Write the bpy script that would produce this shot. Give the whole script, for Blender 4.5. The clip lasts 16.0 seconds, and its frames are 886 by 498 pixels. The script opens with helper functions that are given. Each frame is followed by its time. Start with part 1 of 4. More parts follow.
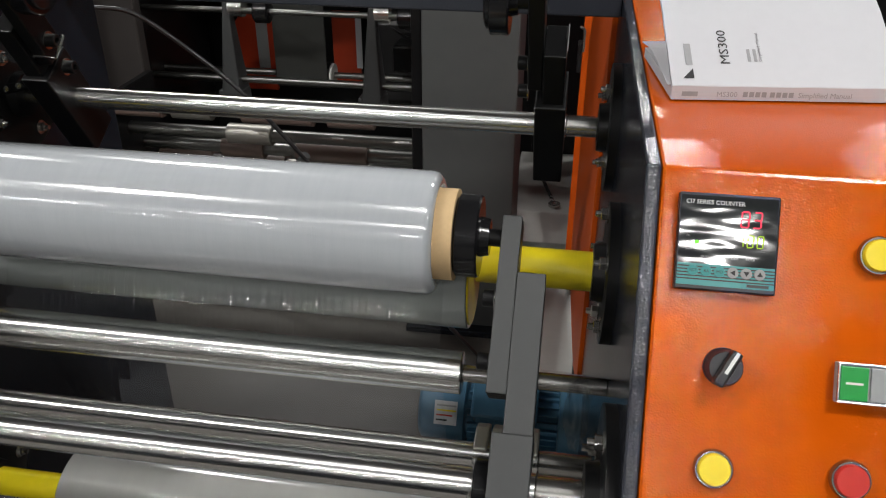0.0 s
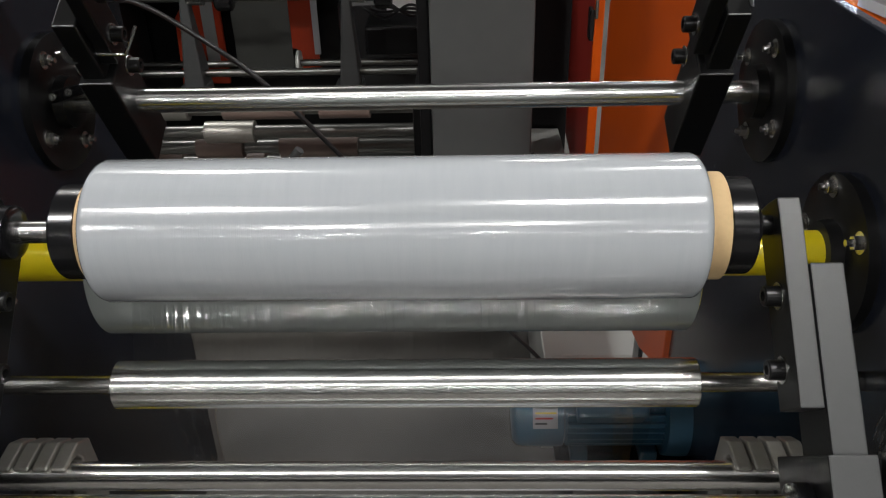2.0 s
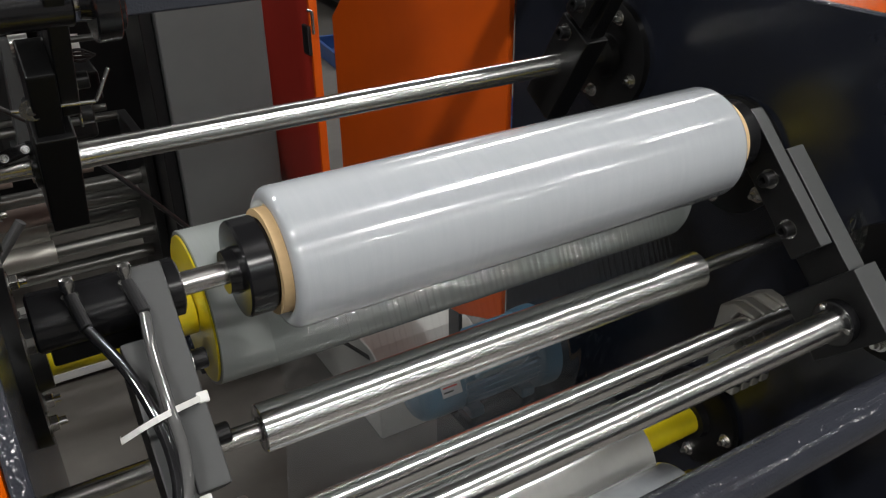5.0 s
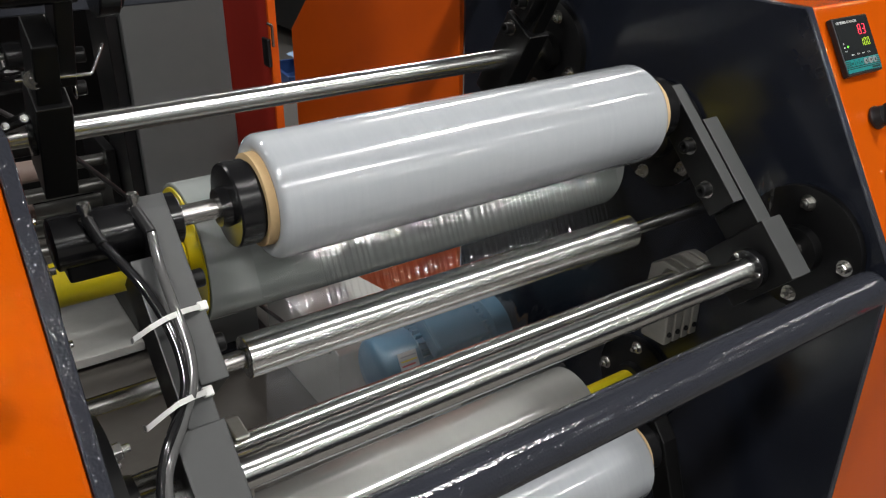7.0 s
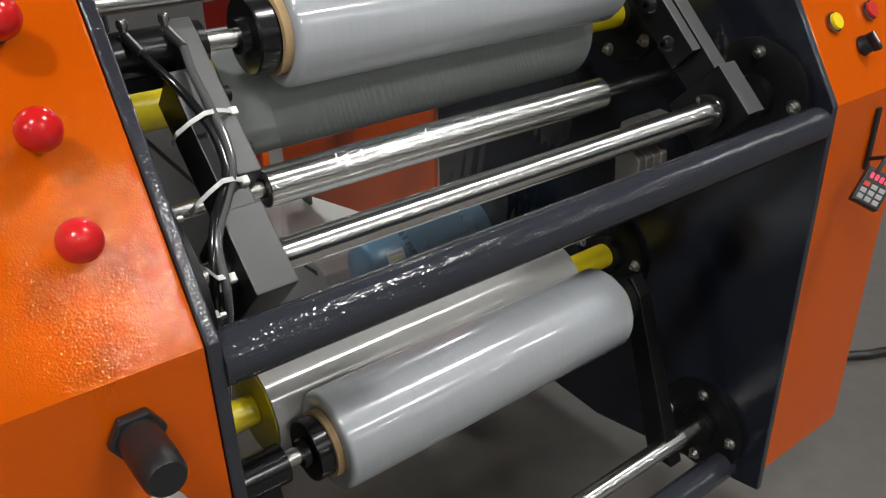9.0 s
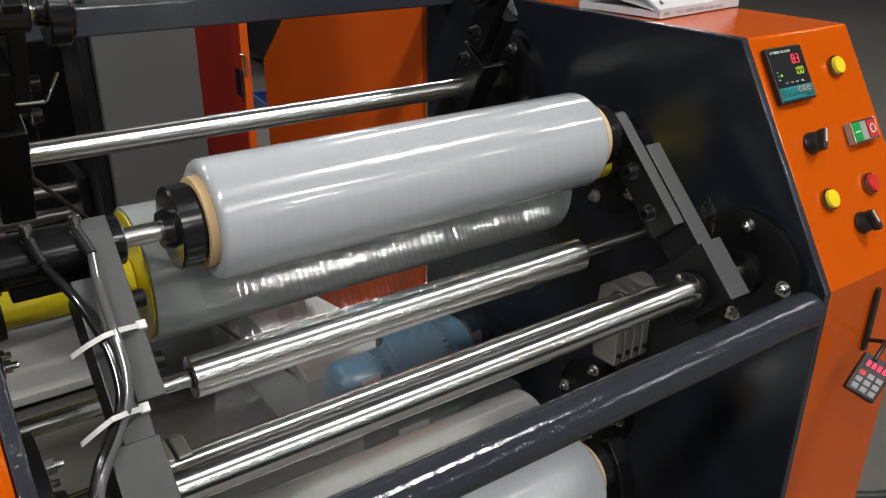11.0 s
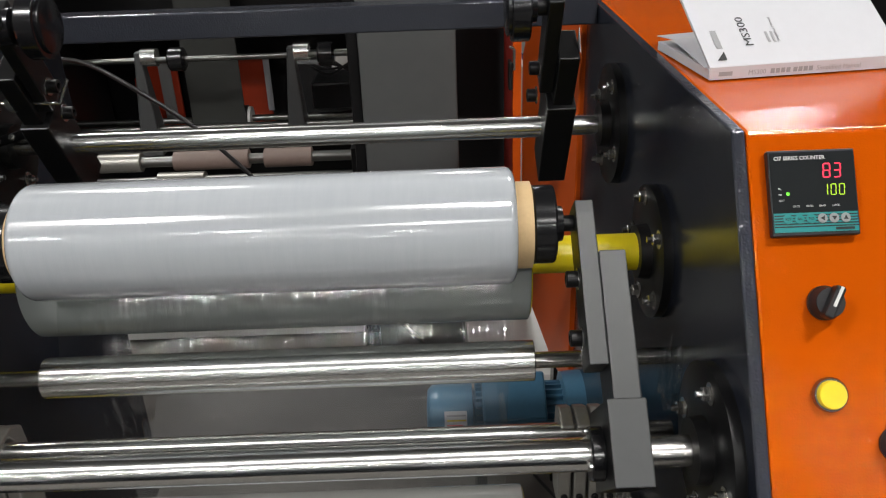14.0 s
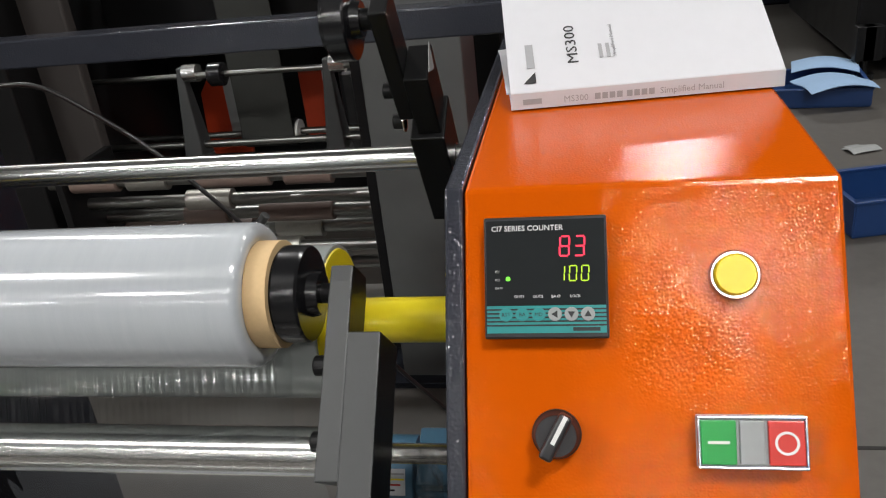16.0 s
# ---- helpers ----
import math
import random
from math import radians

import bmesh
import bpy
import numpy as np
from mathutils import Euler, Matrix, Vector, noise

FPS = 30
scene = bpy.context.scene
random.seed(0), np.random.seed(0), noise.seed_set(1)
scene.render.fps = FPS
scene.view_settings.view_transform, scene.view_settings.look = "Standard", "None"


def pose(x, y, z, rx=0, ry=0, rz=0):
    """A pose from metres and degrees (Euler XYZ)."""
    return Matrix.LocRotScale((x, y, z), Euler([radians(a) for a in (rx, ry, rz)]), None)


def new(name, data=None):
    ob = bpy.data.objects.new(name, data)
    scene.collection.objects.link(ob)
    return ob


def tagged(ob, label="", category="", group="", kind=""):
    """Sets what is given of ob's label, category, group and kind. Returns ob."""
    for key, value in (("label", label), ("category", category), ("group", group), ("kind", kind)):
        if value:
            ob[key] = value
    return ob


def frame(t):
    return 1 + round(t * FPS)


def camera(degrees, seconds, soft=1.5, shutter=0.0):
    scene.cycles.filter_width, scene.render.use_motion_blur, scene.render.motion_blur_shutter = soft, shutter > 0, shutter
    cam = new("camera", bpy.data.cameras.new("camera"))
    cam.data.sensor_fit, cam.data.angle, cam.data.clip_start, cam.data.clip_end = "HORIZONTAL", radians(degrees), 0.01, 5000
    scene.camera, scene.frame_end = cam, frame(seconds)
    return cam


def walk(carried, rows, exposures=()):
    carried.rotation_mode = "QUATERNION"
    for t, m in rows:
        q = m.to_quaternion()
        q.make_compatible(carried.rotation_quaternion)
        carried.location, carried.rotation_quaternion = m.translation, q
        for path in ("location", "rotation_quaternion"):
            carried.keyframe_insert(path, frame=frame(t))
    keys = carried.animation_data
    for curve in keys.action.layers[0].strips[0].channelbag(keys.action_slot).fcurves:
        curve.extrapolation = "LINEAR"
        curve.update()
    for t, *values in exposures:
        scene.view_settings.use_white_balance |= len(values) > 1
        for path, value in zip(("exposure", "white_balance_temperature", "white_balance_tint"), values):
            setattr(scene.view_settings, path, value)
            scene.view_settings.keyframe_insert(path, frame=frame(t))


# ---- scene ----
cam = camera(56.8, 16.0, soft=1.15)
METRES, EYE, TILT, LEAN, TURN = 2.65, 1.45, -28.83, -0.12, 9.28
ROWS = [
    (0.0, 0.0, 0.0, 0.0, 0.0, 0.0, 0.0),
    (0.5, 0.0064, 0.0099, 0.0041, 0.59, -0.22, 0.12),
    (1.0, -0.0005, 0.0167, 0.0034, 0.91, -0.34, 0.38),
    (1.5, -0.0714, 0.0349, 0.0109, -2.0, -0.7, 1.94),
    (2.0, -0.1096, 0.056, 0.0126, -6.35, -1.54, 5.14),
    (2.5, -0.1235, 0.0983, 0.022, -12.57, -3.13, 9.1),
    (3.0, -0.1436, 0.1133, 0.0318, -18.67, -4.7, 12.28),
    (3.5, -0.1886, 0.112, 0.0371, -25.58, -5.8, 15.14),
    (4.0, -0.2352, 0.1132, 0.0405, -31.03, -6.44, 17.18),
    (6.5, -0.3175, 0.0536, 0.015, -38.45, -4.43, 19.03),
    (7.0, -0.3276, 0.0638, 0.0052, -39.67, -4.76, 19.11),
    (7.5, -0.3487, 0.0652, -0.0079, -40.98, -5.71, 20.01),
    (8.0, -0.3645, 0.0645, -0.0298, -41.8, -6.26, 21.04),
    (8.5, -0.378, 0.0606, -0.046, -42.4, -6.73, 21.65),
    (9.0, -0.3827, 0.0557, -0.0492, -42.72, -6.71, 21.88),
    (9.5, -0.3706, 0.0525, -0.0293, -42.98, -5.55, 21.57),
    (10.0, -0.3447, 0.0513, -0.0097, -43.06, -4.41, 20.99),
    (12.5, -0.2467, 0.0351, -0.0049, -28.63, -0.96, 13.7),
    (13.0, -0.1845, 0.0308, -0.0028, -21.25, -0.03, 11.12),
    (13.5, -0.1319, 0.0118, -0.0058, -12.77, 1.56, 8.7),
    (14.0, -0.0752, -0.0087, -0.0124, -7.88, 2.18, 6.7),
    (14.5, -0.0351, 0.0022, -0.0076, -4.9, 2.55, 6.55),
    (15.0, 0.0244, 0.0188, -0.0029, -1.68, 2.98, 6.16),
    (15.5, 0.0549, 0.0341, -0.0012, 1.51, 3.29, 5.66),
    (16.0, 0.0653, 0.0467, -0.0003, 2.28, 3.29, 5.61),
]
walk(cam, [(t, pose(0, 0, EYE, TILT, LEAN, TURN) @ pose(METRES * x, METRES * y, METRES * z, 90 + pitch, roll, yaw)) for t, x, y, z, yaw, pitch, roll in ROWS],
     exposures=((0, -0.27), (1.5, -0.2), (4.2, -0.12), (6.3, 0.0), (10.2, 0.0), (12.5, -0.05), (16, -0.05)))
# ---- world and light ----
world = bpy.data.worlds.new("hall_air")
scene.world = world
world.use_nodes = True
world.node_tree.nodes["Background"].inputs[0].default_value = (0.75, 0.85, 1.0, 1)
world.node_tree.nodes["Background"].inputs[1].default_value = 0.008


def ceiling_lamp(x, y, z, sx, sy, watts, tint=(1.0, 0.985, 0.955)):
    data = bpy.data.lights.new("ceiling_lamp", "AREA")
    data.shape, data.size, data.size_y, data.energy, data.color = "RECTANGLE", sx, sy, watts, tint
    ob = new("ceiling_lamp", data)
    ob.location = (x, y, z)
    return ob


# the row at y 4.3 is added fill for tops and the floor behind
for lx, ly, watts in ((-2.7, -1.1, 125), (1.3, -0.65, 125), (-6.6, -1.0, 60), (5.3, -0.8, 38),
                      (-6.5, -4.4, 60), (-2.0, -4.6, 64), (5.2, -4.4, 44),
                      (-6.4, -8.6, 60), (-2.6, -8.6, 70), (1.4, -8.6, 70), (5.3, -8.6, 60),
                      (-4.4, -13.4, 60), (0.4, -13.4, 60), (5.2, -13.4, 60),
                      (-5.8, 4.3, 56), (-2.6, 4.3, 95), (2.4, 4.3, 95), (5.8, 4.3, 56),
                      (-6.0, 9.7, 70), (-2.4, 9.7, 80), (1.2, 9.6, 95), (4.1, 9.9, 95)):
    ceiling_lamp(lx, ly, 4.5, 0.62, 0.36, watts)
ceiling_lamp(2.8, -11.8, 10.0, 0.9, 0.6, 520)          # high bay lamp under the roof


# ---- materials ----
def material(name, color, rough=0.5, metal=0.0, var=0.12, scale=40.0, bump=0.0, bump_scale=300.0, coat=0.0, fine=0.05, stretch=(1, 1, 1), spec=0.5, aniso=0.0, relief=0.001, bump_detail=2):
    """Painted or plain solid: colour with variation at two scales, roughness variation and fine relief."""
    m = bpy.data.materials.new(name)
    m.use_nodes = True
    nt = m.node_tree
    b = nt.nodes["Principled BSDF"]
    L = nt.links.new
    tc = nt.nodes.new("ShaderNodeTexCoord")
    mp = nt.nodes.new("ShaderNodeMapping")
    mp.inputs["Scale"].default_value = stretch
    L(tc.outputs["Object"], mp.inputs[0])
    n1 = nt.nodes.new("ShaderNodeTexNoise")
    n1.inputs["Scale"].default_value, n1.inputs["Detail"].default_value = scale * 0.2, 6
    n2 = nt.nodes.new("ShaderNodeTexNoise")
    n2.inputs["Scale"].default_value, n2.inputs["Detail"].default_value = scale * 4, 4
    L(mp.outputs[0], n1.inputs["Vector"]), L(mp.outputs[0], n2.inputs["Vector"])
    mix = nt.nodes.new("ShaderNodeMix")
    mix.data_type = "RGBA"
    mix.inputs[6].default_value = (*[c * (1 - var) for c in color], 1)
    mix.inputs[7].default_value = (*[min(1, c * (1 + var)) for c in color], 1)
    L(n1.outputs[0], mix.inputs[0])
    mix2 = nt.nodes.new("ShaderNodeMix")
    mix2.data_type, mix2.blend_type = "RGBA", "MULTIPLY"
    rmp = nt.nodes.new("ShaderNodeMapRange")
    rmp.inputs[3].default_value, rmp.inputs[4].default_value = 1 - fine * 2, 1 + fine
    L(n2.outputs[0], rmp.inputs[0])
    mix2.inputs[0].default_value = 1
    L(mix.outputs[2], mix2.inputs[6]), L(rmp.outputs[0], mix2.inputs[7])
    L(mix2.outputs[2], b.inputs["Base Color"])
    rr = nt.nodes.new("ShaderNodeMapRange")
    rr.inputs[3].default_value, rr.inputs[4].default_value = max(0.02, rough * 0.8), min(1, rough * 1.25)
    L(n1.outputs[0], rr.inputs[0]), L(rr.outputs[0], b.inputs["Roughness"])
    b.inputs["Metallic"].default_value = metal
    b.inputs["Coat Weight"].default_value = coat
    b.inputs["Coat Roughness"].default_value = 0.08
    b.inputs["Specular IOR Level"].default_value = spec
    if aniso:
        tg = nt.nodes.new("ShaderNodeTangent")
        tg.direction_type, tg.axis = "RADIAL", "X"
        L(tg.outputs[0], b.inputs["Tangent"])
        b.inputs["Anisotropic"].default_value, b.inputs["Anisotropic Rotation"].default_value = aniso, 0.25
    if bump:
        nb = nt.nodes.new("ShaderNodeTexNoise")
        nb.inputs["Scale"].default_value, nb.inputs["Detail"].default_value = bump_scale, bump_detail
        L(mp.outputs[0], nb.inputs["Vector"])
        bp = nt.nodes.new("ShaderNodeBump")
        bp.inputs["Strength"].default_value, bp.inputs["Distance"].default_value = bump, relief
        L(nb.outputs[0], bp.inputs["Height"]), L(bp.outputs[0], b.inputs["Normal"])
        L(bp.outputs[0], b.inputs["Coat Normal"])
    return m


ORANGE = material("orange_powder_coat", (0.53, 0.082, 0.0012), 0.03, var=0.04, scale=12, bump=1.0, relief=0.00016, bump_scale=660, bump_detail=0, spec=0.3, fine=0.02)
ORANGE_FAR = material("orange_sheet_paint", (0.60, 0.085, 0.004), 0.4, var=0.06, scale=8, bump=0.1, bump_scale=300, fine=0.03, spec=0.25)
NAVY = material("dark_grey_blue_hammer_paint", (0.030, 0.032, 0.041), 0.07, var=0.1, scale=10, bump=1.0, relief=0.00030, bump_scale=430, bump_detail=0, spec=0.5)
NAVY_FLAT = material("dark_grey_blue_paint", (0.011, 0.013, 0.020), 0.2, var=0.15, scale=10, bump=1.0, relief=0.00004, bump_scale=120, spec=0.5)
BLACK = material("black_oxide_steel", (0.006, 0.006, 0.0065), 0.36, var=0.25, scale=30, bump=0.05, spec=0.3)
BLACK_GLOSS = material("black_anodised", (0.008, 0.008, 0.009), 0.2, var=0.2, scale=30, spec=0.5)
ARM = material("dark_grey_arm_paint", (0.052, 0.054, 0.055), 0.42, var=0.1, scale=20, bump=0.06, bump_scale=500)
CHROME = material("polished_chrome", (0.88, 0.88, 0.86), 0.25, metal=1.0, var=0.04, scale=30, fine=0.04, aniso=0.85, stretch=(1, 0.05, 0.05))
BEZEL = material("chrome_bezel", (0.32, 0.32, 0.31), 0.22, metal=1.0, var=0.05, scale=40)
DARK_STEEL = material("dull_dark_steel", (0.20, 0.20, 0.19), 0.35, metal=1.0, var=0.15, scale=30)
HOSE = material("smoky_black_hose", (0.012, 0.012, 0.013), 0.12, var=0.1, scale=40, coat=0.5)
HOSE_CLEAR = material("smoky_clear_hose", (0.10, 0.10, 0.10), 0.12, var=0.1, scale=40, coat=0.6)
STEEL = material("turned_steel", (0.55, 0.54, 0.52), 0.25, metal=1.0, var=0.12, scale=40, bump=0.05, bump_scale=600)
ALU = material("cast_aluminium", (0.36, 0.35, 0.32), 0.42, metal=0.85, var=0.15, scale=40, bump=0.1)
YELLOW = material("yellow_enamel", (0.72, 0.58, 0.012), 0.3, var=0.06, scale=20, coat=0.3, bump=0.03)
RUBBER = material("grey_film_covered_sleeve", (0.27, 0.29, 0.285), 0.2, var=0.06, scale=10, bump=0.12, bump_scale=260, stretch=(1, 0.06, 0.06), spec=0.8, aniso=0.9)
DRUM = material("silvery_film_wrap", (0.42, 0.42, 0.40), 0.16, var=0.12, scale=10, bump=0.1, bump_scale=200, stretch=(1, 0.06, 0.06), spec=1.0, aniso=0.9, coat=0.5)
CORE = material("tan_paper_core", (0.60, 0.42, 0.22), 0.7, var=0.12, scale=60, bump=0.1)
FLOOR = material("worn_concrete", (0.088, 0.081, 0.073), 0.5, var=0.3, scale=6, bump=0.2, bump_scale=60, fine=0.12)
WALL = material("hall_wall_paint", (0.16, 0.165, 0.17), 0.7, var=0.1, scale=2)
CEIL = material("hall_roof_sheet", (0.40, 0.41, 0.42), 0.7, var=0.15, scale=2)
BLUE = material("blue_motor_paint", (0.055, 0.15, 0.24), 0.32, var=0.12, scale=30, bump=0.06, bump_scale=200)
TRAY = material("blue_plastic_tray", (0.012, 0.045, 0.16), 0.4, var=0.1, scale=15)
CLOTH = material("pale_blue_sheet", (0.28, 0.42, 0.62), 0.7, var=0.1, scale=20, bump=0.1, bump_scale=100)
# orange of the rear covers, with the shade back there put into its colour
SHADED_ORANGE = material("shaded_orange_rear_paint", (0.40, 0.040, 0.012), 0.35, var=0.25, scale=14, bump=0.2, bump_scale=40)
WEB_BLACK = material("black_rubber_belt", (0.030, 0.031, 0.028), 0.55, var=0.15, scale=8, bump=0.1, bump_scale=120)
REAR_BROWN = material("brown_black_rear_panel", (0.036, 0.031, 0.029), 0.5, var=0.2, scale=6, bump=0.08, bump_scale=80)
# door orange darkened to red: the shade inside the door is in the colour
SHADED_RED = material("shaded_door_red", (0.30, 0.016, 0.008), 0.5, var=0.15, scale=6)
WHITE = material("white_paper", (0.56, 0.56, 0.59), 0.6, var=0.02, scale=20, fine=0.02)
WHITE_PL = material("white_nylon", (0.72, 0.72, 0.70), 0.4, var=0.05, scale=40)
GREY_PL = material("grey_plastic", (0.30, 0.31, 0.31), 0.4, var=0.05, scale=40)
INK = material("black_ink", (0.02, 0.02, 0.022), 0.6, var=0.05)
INK_GREY = material("grey_ink", (0.32, 0.32, 0.33), 0.6, var=0.05)
RED = material("red_plastic", (0.62, 0.012, 0.012), 0.14, var=0.05, scale=30, coat=0.4)
RED_SW = material("red_switch_plastic", (0.55, 0.03, 0.02), 0.3, var=0.05, scale=30)
GREEN = material("green_switch_plastic", (0.01, 0.30, 0.05), 0.3, var=0.05, scale=30)
YEL_BTN = material("yellow_button_plastic", (0.80, 0.62, 0.015), 0.3, var=0.04, scale=30)
BLACK_PL = material("black_plastic", (0.014, 0.014, 0.015), 0.35, var=0.15, scale=40)
PANEL_BLACK = material("black_display_window", (0.020, 0.022, 0.023), 0.08, var=0.1, scale=20, bump=0.9, bump_scale=34, stretch=(0.35, 1, 1), relief=0.0020, spec=0.4)
TEAL = material("teal_print", (0.015, 0.24, 0.24), 0.3, var=0.05)
BROWN = material("brown_roller_cover", (0.18, 0.13, 0.11), 0.5, var=0.15, scale=20)
LIGHT_STEEL = material("galvanised_plate", (0.42, 0.42, 0.40), 0.45, metal=0.3, var=0.18, scale=10, bump=0.06)
COLUMN = material("grey_column_paint", (0.083, 0.087, 0.088), 0.5, var=0.1, scale=6, bump=0.08, bump_scale=150)


def glow(name, color, strength):
    m = bpy.data.materials.new(name)
    m.use_nodes = True
    b = m.node_tree.nodes["Principled BSDF"]
    b.inputs["Base Color"].default_value = (*[c * 0.3 for c in color], 1)
    b.inputs["Emission Color"].default_value, b.inputs["Emission Strength"].default_value = (*color, 1), strength
    return m


LED_RED = glow("red_led", (1.0, 0.03, 0.08), 1.6)
LED_GREEN = glow("yellow_green_led", (0.55, 0.85, 0.02), 0.9)
LED_GRN = glow("green_led", (0.2, 1.0, 0.05), 1.2)


def film_material():
    """Wound clear stretch film: milky white with a glossy, finely banded skin."""
    m = bpy.data.materials.new("wound_stretch_film")
    m.use_nodes = True
    nt = m.node_tree
    b = nt.nodes["Principled BSDF"]
    L = nt.links.new
    tc = nt.nodes.new("ShaderNodeTexCoord")
    mp = nt.nodes.new("ShaderNodeMapping")
    mp.inputs["Scale"].default_value = (1, 0.12, 0.12)
    L(tc.outputs["Object"], mp.inputs[0])
    n1 = nt.nodes.new("ShaderNodeTexNoise")
    n1.inputs["Scale"].default_value, n1.inputs["Detail"].default_value = 160, 5
    n2 = nt.nodes.new("ShaderNodeTexNoise")
    n2.inputs["Scale"].default_value, n2.inputs["Detail"].default_value = 8, 3
    L(mp.outputs[0], n1.inputs["Vector"]), L(tc.outputs["Object"], n2.inputs["Vector"])
    cr = nt.nodes.new("ShaderNodeMix")
    cr.data_type = "RGBA"
    cr.inputs[6].default_value, cr.inputs[7].default_value = (0.47, 0.50, 0.535, 1), (0.54, 0.565, 0.592, 1)
    L(n1.outputs[0], cr.inputs[0]), L(cr.outputs[2], b.inputs["Base Color"])
    rr = nt.nodes.new("ShaderNodeMapRange")
    rr.inputs[3].default_value, rr.inputs[4].default_value = 0.15, 0.23
    L(n2.outputs[0], rr.inputs[0]), L(rr.outputs[0], b.inputs["Roughness"])
    b.inputs["Specular IOR Level"].default_value = 1.0
    b.inputs["Coat Weight"].default_value, b.inputs["Coat Roughness"].default_value, b.inputs["Coat IOR"].default_value = 0.85, 0.06, 1.6
    tg = nt.nodes.new("ShaderNodeTangent")
    tg.direction_type, tg.axis = "RADIAL", "X"
    L(tg.outputs[0], b.inputs["Tangent"])
    b.inputs["Anisotropic"].default_value, b.inputs["Anisotropic Rotation"].default_value = 0.9, 0.25
    bp = nt.nodes.new("ShaderNodeBump")
    mp3, n3, n4, fog = (nt.nodes.new("ShaderNode" + k) for k in ("Mapping", "TexNoise", "TexNoise", "Mix"))
    mp3.inputs["Scale"].default_value = (0.035, 1, 1)          # lengthwise streaks of the winding
    n3.inputs["Scale"].default_value, n3.inputs["Detail"].default_value = 95, 4
    L(tc.outputs["Object"], mp3.inputs[0]), L(mp3.outputs[0], n3.inputs["Vector"])
    n4.inputs["Scale"].default_value, n4.inputs["Detail"].default_value = 9, 4
    L(mp3.outputs[0], n4.inputs["Vector"])
    fog.data_type, fog.blend_type = "RGBA", "MULTIPLY"
    fog.inputs[0].default_value = 1.0
    cl = nt.nodes.new("ShaderNodeMapRange")
    cl.inputs[1].default_value, cl.inputs[2].default_value, cl.inputs[3].default_value, cl.inputs[4].default_value = 0.3, 0.7, 0.76, 1.14
    L(n4.outputs[0], cl.inputs[0]), L(cr.outputs[2], fog.inputs[6]), L(cl.outputs[0], fog.inputs[7]), L(fog.outputs[2], b.inputs["Base Color"])
    bp.inputs["Strength"].default_value, bp.inputs["Distance"].default_value = 0.22, 0.001
    mp5, n5, bp5 = (nt.nodes.new("ShaderNode" + k) for k in ("Mapping", "TexNoise", "Bump"))
    mp5.inputs["Scale"].default_value = (1, 0.05, 0.05)          # fine bands round the roll, which draw highlights out along it
    n5.inputs["Scale"].default_value, n5.inputs["Detail"].default_value = 1100, 2
    L(tc.outputs["Object"], mp5.inputs[0]), L(mp5.outputs[0], n5.inputs["Vector"])
    bp5.inputs["Strength"].default_value, bp5.inputs["Distance"].default_value = 1.0, 0.00006
    L(n3.outputs[0], bp.inputs["Height"]), L(n5.outputs[0], bp5.inputs["Height"]), L(bp.outputs[0], bp5.inputs["Normal"])
    L(bp5.outputs[0], b.inputs["Normal"]), L(bp5.outputs[0], b.inputs["Coat Normal"])
    return m


FILM = film_material()


def clear_film():
    """One thin layer of clear film: mostly see-through, with a glossy, slightly wrinkled face."""
    m = bpy.data.materials.new("clear_film_web")
    m.use_nodes = True
    nt = m.node_tree
    nt.nodes.remove(nt.nodes["Principled BSDF"])
    L = nt.links.new
    out = nt.nodes["Material Output"]
    tr, gl, mx = nt.nodes.new("ShaderNodeBsdfTransparent"), nt.nodes.new("ShaderNodeBsdfGlossy"), nt.nodes.new("ShaderNodeMixShader")
    tr.inputs[0].default_value = (0.96, 0.97, 0.97, 1)
    gl.inputs["Roughness"].default_value = 0.06
    tc, mp, nz, bp = (nt.nodes.new("ShaderNode" + k) for k in ("TexCoord", "Mapping", "TexNoise", "Bump"))
    mp.inputs["Scale"].default_value = (1, 0.15, 0.15)
    nz.inputs["Scale"].default_value = 30
    bp.inputs["Strength"].default_value, bp.inputs["Distance"].default_value = 0.05, 0.002
    L(tc.outputs["Object"], mp.inputs[0]), L(mp.outputs[0], nz.inputs["Vector"]), L(nz.outputs[0], bp.inputs["Height"]), L(bp.outputs[0], gl.inputs["Normal"])
    mx.inputs[0].default_value = 0.15
    L(tr.outputs[0], mx.inputs[1]), L(gl.outputs[0], mx.inputs[2]), L(mx.outputs[0], out.inputs[0])
    return m


WEB = clear_film()

# ---- mesh helpers ----
ORIGIN = {}


def thing(name, at, label, category, group="", kind=""):
    ob = new(name)
    ob.location = at
    ob.empty_display_size = 0.05
    ORIGIN[ob] = Vector(at)
    return tagged(ob, label, category, group, kind)


def part(name, bm, mat, parent=None, label="", smooth=None):
    """Links a bmesh, modelled in world places, as one mesh under a thing or a part."""
    me = bpy.data.meshes.new(name)
    o = ORIGIN[parent] if parent else Vector((0, 0, 0))
    if parent:
        bmesh.ops.translate(bm, verts=bm.verts, vec=-o)
    bm.normal_update()
    bm.to_mesh(me)
    bm.free()
    me.materials.append(mat)
    if smooth:
        me.set_sharp_from_angle(angle=radians(smooth))
        me.polygons.foreach_set("use_smooth", [True] * len(me.polygons))
    ob = new(name, me)
    if parent:
        ob.parent = parent
    ORIGIN[ob] = o
    if label:
        ob["label"] = label
    return ob


